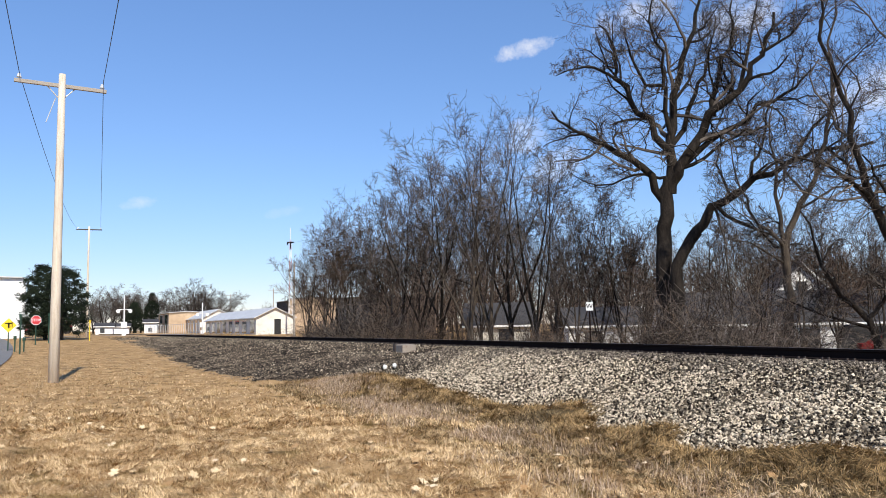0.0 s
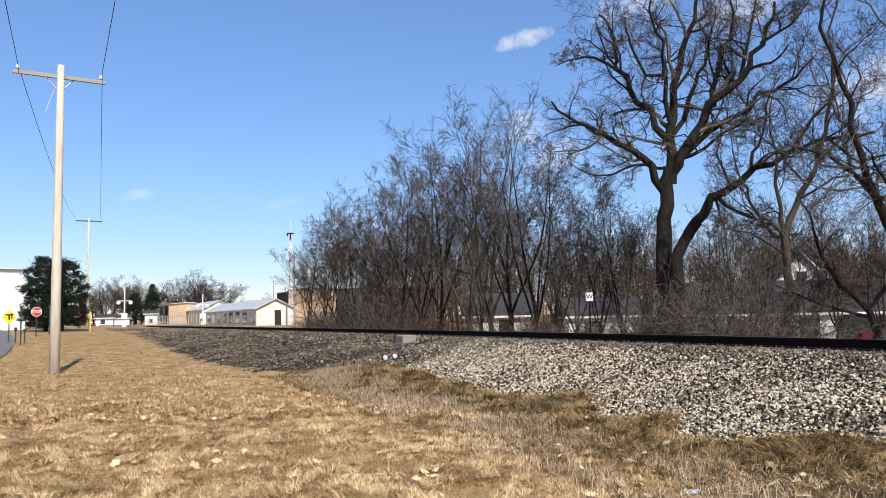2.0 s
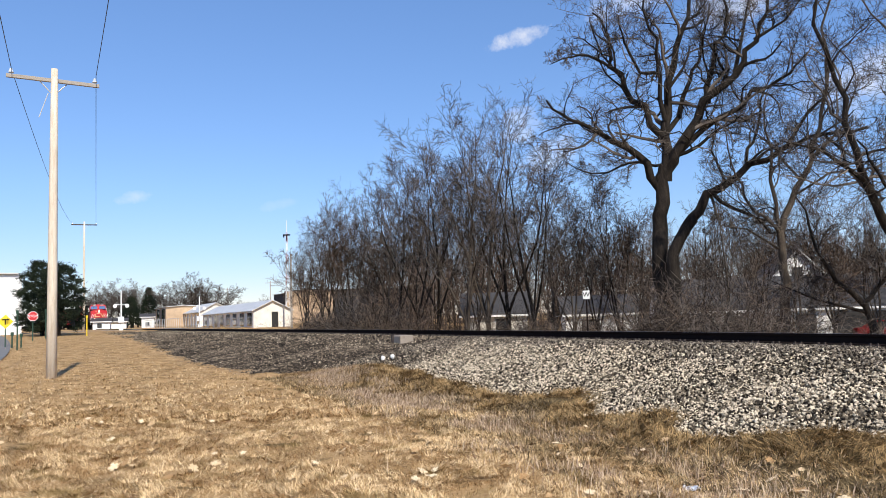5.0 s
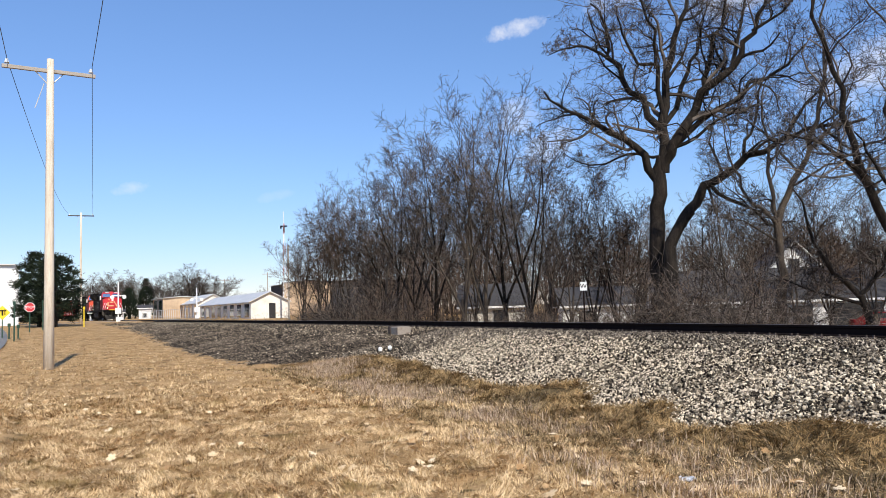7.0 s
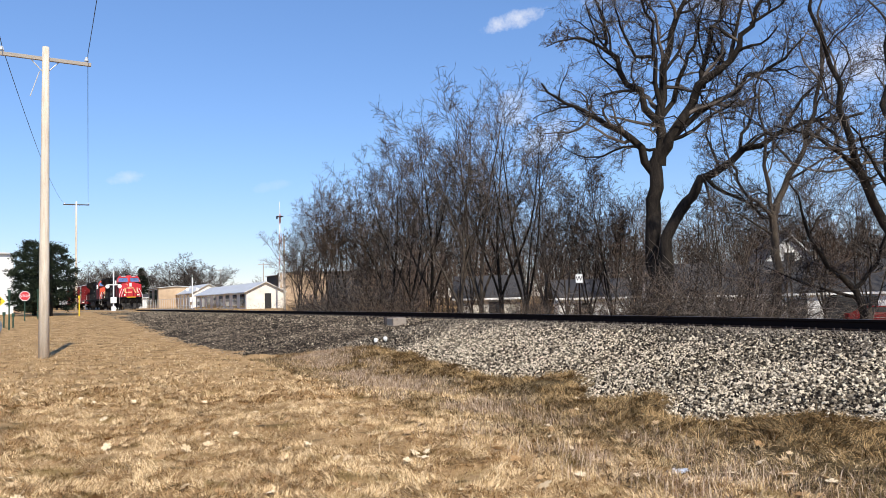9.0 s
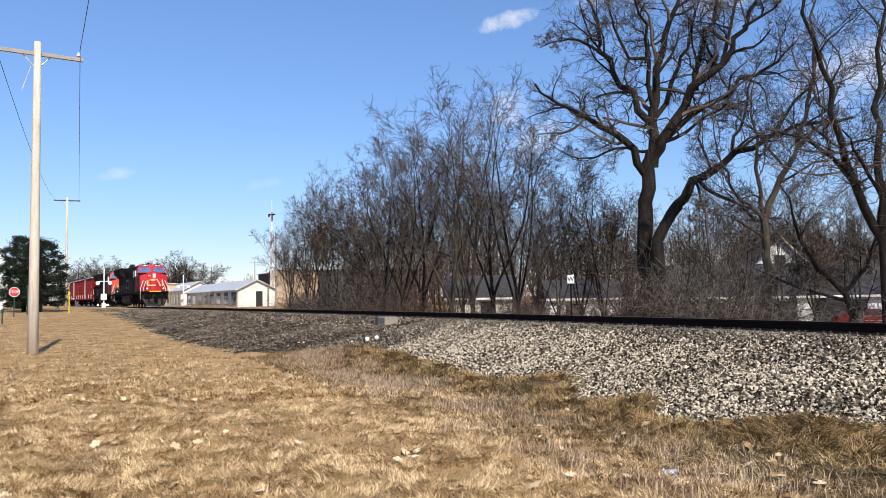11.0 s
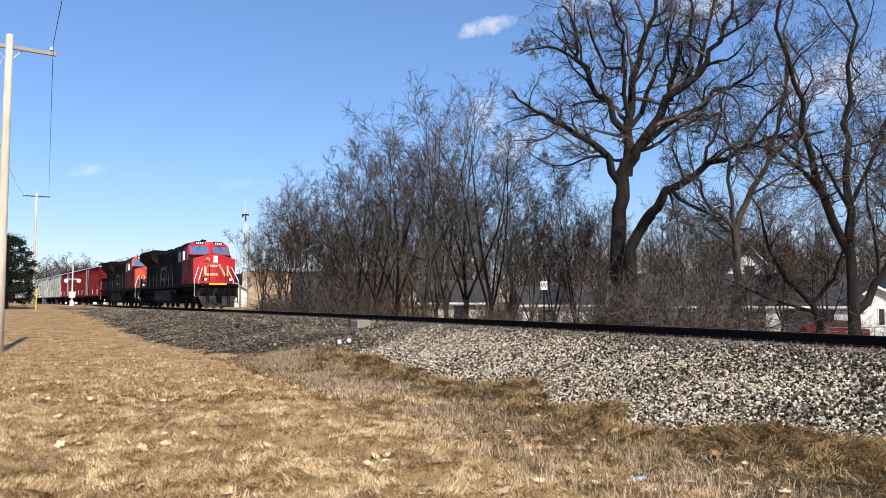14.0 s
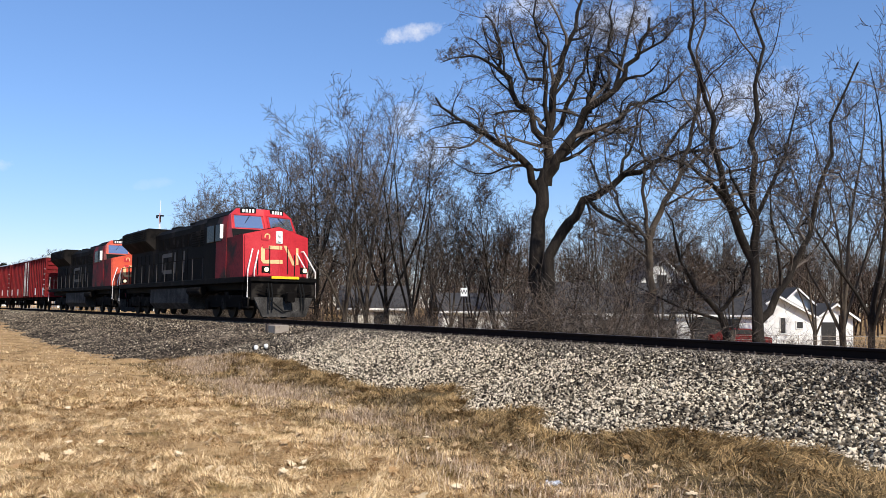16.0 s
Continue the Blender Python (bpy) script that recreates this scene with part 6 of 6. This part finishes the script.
def lawn_spots(y0, y1, power):
    def f(n):
        y = y0 + (y1 - y0) * rs.random_sample(n) ** power
        x = y * rs.uniform(-0.68, 0.62, n)
        u = off_track(x, y)
        toe = np.interp(along(x, y), TOE_S, TOE_U)
        ok = u > np.where(y < 21, np.maximum(toe, 6.4 + 0.6 * rs.normal(size=n)), toe + 0.1)
        x, y = x[ok], y[ok]
        dens = patches(x, y, 0.2, 8.0) * 0.7 + patches(x, y, 0.75, 2.0) * 0.6
        ok = dens > rs.uniform(-0.75, 0.2, len(x))
        x, y, dens = x[ok], y[ok], dens[ok]
        return np.stack([x, y, land_z(x, y) - 0.005 + 0.07 * np.maximum(0, dens)], 1)
    return f


blades(430000, lawn_spots(5.5, 15, 1.2), (0.035, 0.105), (0.003, 0.0065), 1.1, BLADE, "lawn_grass", "short dry straw-coloured matted lawn grass", 1.6)
blades(200000, lawn_spots(13, 75, 1.7), (0.05, 0.13), (0.007, 0.016), 1.05, BLADE, "lawn_grass", "short dry straw-coloured lawn grass further off", 1.6)


def edge_spots(n):
    s = rs.uniform(7, 29, n)
    u = np.interp(s, steps, toe_line) - 0.05 + np.abs(rs.normal(0, 1.1, n))
    x, y = track_xy(s, u)
    z = land_z(x, y)
    bare = (patches(s, u, 1.1, 4.0) < -0.15 - (z - ground_z(x, y)) * 3) | ((s > 22) & (s < 25.5) & (u > 6.2) & (rs.random_sample(n) < 0.5))
    return np.stack([x, y, z], 1)[~bare]


blades(95000, edge_spots, (0.09, 0.22), (0.004, 0.009), 1.35, MAT_GRASS, "matted_grass", "long matted olive-brown grass along the stone", 2.2)


def weed_spots(n):
    s = rs.uniform(8, 27, n)
    u = 7.3 - 0.09 * np.maximum(0, 20 - s) + rs.normal(0, 0.6, n)
    ok = (u > np.interp(s, steps, toe_line) + 0.7) & (patches(s, u, 0.8, 9.0) > -0.15)
    x, y = track_xy(s[ok], u[ok])
    return np.stack([x, y, land_z(x, y)], 1)


def ditch_spots(n):
    s, u = rs.uniform(8, 29, n), rs.uniform(5.0, 8.2, n)
    ok = u > np.interp(s, steps, toe_line) + 0.2
    x, y = track_xy(s[ok], u[ok])
    return np.stack([x, y, land_z(x, y)], 1)


THATCH = material("dead_grass", (0.19, 0.13, 0.062), 0.95, tones=((0.05, 0.036, 0.018), (0.44, 0.32, 0.17)), scale=1.0, fine=14, per="island", spec=0.1)
blades(60000, ditch_spots, (0.06, 0.16), (0.004, 0.009), 1.1, THATCH, "dead_grass", "thin dead brown grass in the shallow ditch", 1.2)
PINKISH = material("withered_stalks", (0.46, 0.33, 0.22), 0.9, tones=((0.22, 0.14, 0.09), (0.70, 0.54, 0.39)), scale=1, fine=6, per="island", spec=0.1)
blades(26000, weed_spots, (0.06, 0.19), (0.003, 0.007), 0.4, PINKISH, "withered_weeds", "upright withered pinkish weeds in the lawn")


def track_weeds(n):
    s = rs.uniform(-75, -30, n)
    pts = []
    for k in s:
        c, h = on_track(float(k))
        p = c - camera_side(h) * rs.uniform(3.5, 9)
        pts.append((p.x, p.y, float(ground_z(p.x, p.y)) + 0.05))
    return np.array(pts)


blades(5000, track_weeds, (0.3, 0.8), (0.012, 0.03), 0.35, MAT_GRASS, "tall_weeds", "tall dry weeds beyond the tracks")

# ---- fallen leaves and litter ----
bm = B()
outline = []
for i in range(20):
    a = 2 * math.pi * i / 20
    r = 0.5 * (0.62 + 0.38 * abs(math.cos(2.5 * a)) ** 1.2) * (1.0 if i % 2 else 0.72)
    outline.append((r * math.cos(a), r * math.sin(a)))
c_ = bm.verts.new((0, 0, 0.05))
ring_ = [bm.verts.new((x, y, 0.10 * (x * x - y * y) * 2 + 0.04)) for x, y in outline]
for i in range(20):
    bm.faces.new((c_, ring_[i], ring_[(i + 1) % 20]))
tube(bm, [(0, -0.1, 0.05), (0.03, -0.55, 0.0), (0.1, -0.8, 0.03)], 0.012, 4)
leaf0 = tagged(part("fallen_leaf", bm, LEAF), "curled pale brown fallen maple leaf on the lawn", "leaf", "fallen leaves")
rng = random.Random(77)
done = 0
while done < 210:
    y = 6.6 + 9.5 * rng.random() ** 1.5
    x = y * rng.uniform(-0.62, 0.5)
    if float(off_track(x, y)) < 5.2:
        continue
    k = rng.uniform(0.08, 0.17)
    m = pose(x, y, lawn_z(x, y) + 0.04, rng.uniform(-30, 30), rng.uniform(-30, 30), rng.uniform(0, 360))
    o = leaf0 if done == 0 else copy_thing(leaf0, m)
    o.matrix_basis = m
    o.scale = (k, k, k)
    done += 1
bm = B()
bmesh.ops.create_grid(bm, x_segments=6, y_segments=5, size=0.5)
for v in bm.verts:
    v.co.z = 0.35 * abs(noise.noise(v.co * 3.1)) + 0.03
    v.co.x += 0.12 * noise.noise(v.co * 5)
r = bmesh.ops.extrude_face_region(bm, geom=bm.faces[:])
bmesh.ops.translate(bm, verts=[v for v in r["geom"] if isinstance(v, bmesh.types.BMVert)], vec=(0, 0, 0.02))
PLASTIC = material("pale_plastic", (0.52, 0.54, 0.58), 0.3, scale=6, fine=40, spec=0.6)
litter = tagged(part("crumpled_bag", bm, PLASTIC), "crumpled pale grey plastic bag lying in the grass", "litter")
litter.matrix_basis = pose(2.27, 7.56, lawn_z(2.27, 7.56), 0, 0, 20) @ Matrix.Diagonal((0.2, 0.13, 0.16, 1))
bm = B()
box(bm, -0.16, -0.07, -0.03, 0.16, 0.07, 0.03, 0.02)
o = tagged(part("dark_lump", bm, RUST), "dark scrap of old timber on the ballast", "scrap")
o.matrix_basis = pose(*on_ballast(1.6, nearest_s(5.0, 18.2) + 0.4), 8, 5, 40)


def motions():
    """The train rolls up the track at an even pace."""
    for vehicle, behind, half in TRAIN:
        rows = []
        for i in range(33):
            t = i * 0.5
            rows.append((t, vehicle_pose(FRONT_16 - SPEED * (16 - t) - behind, half)))
        walk(vehicle, rows)


motions()
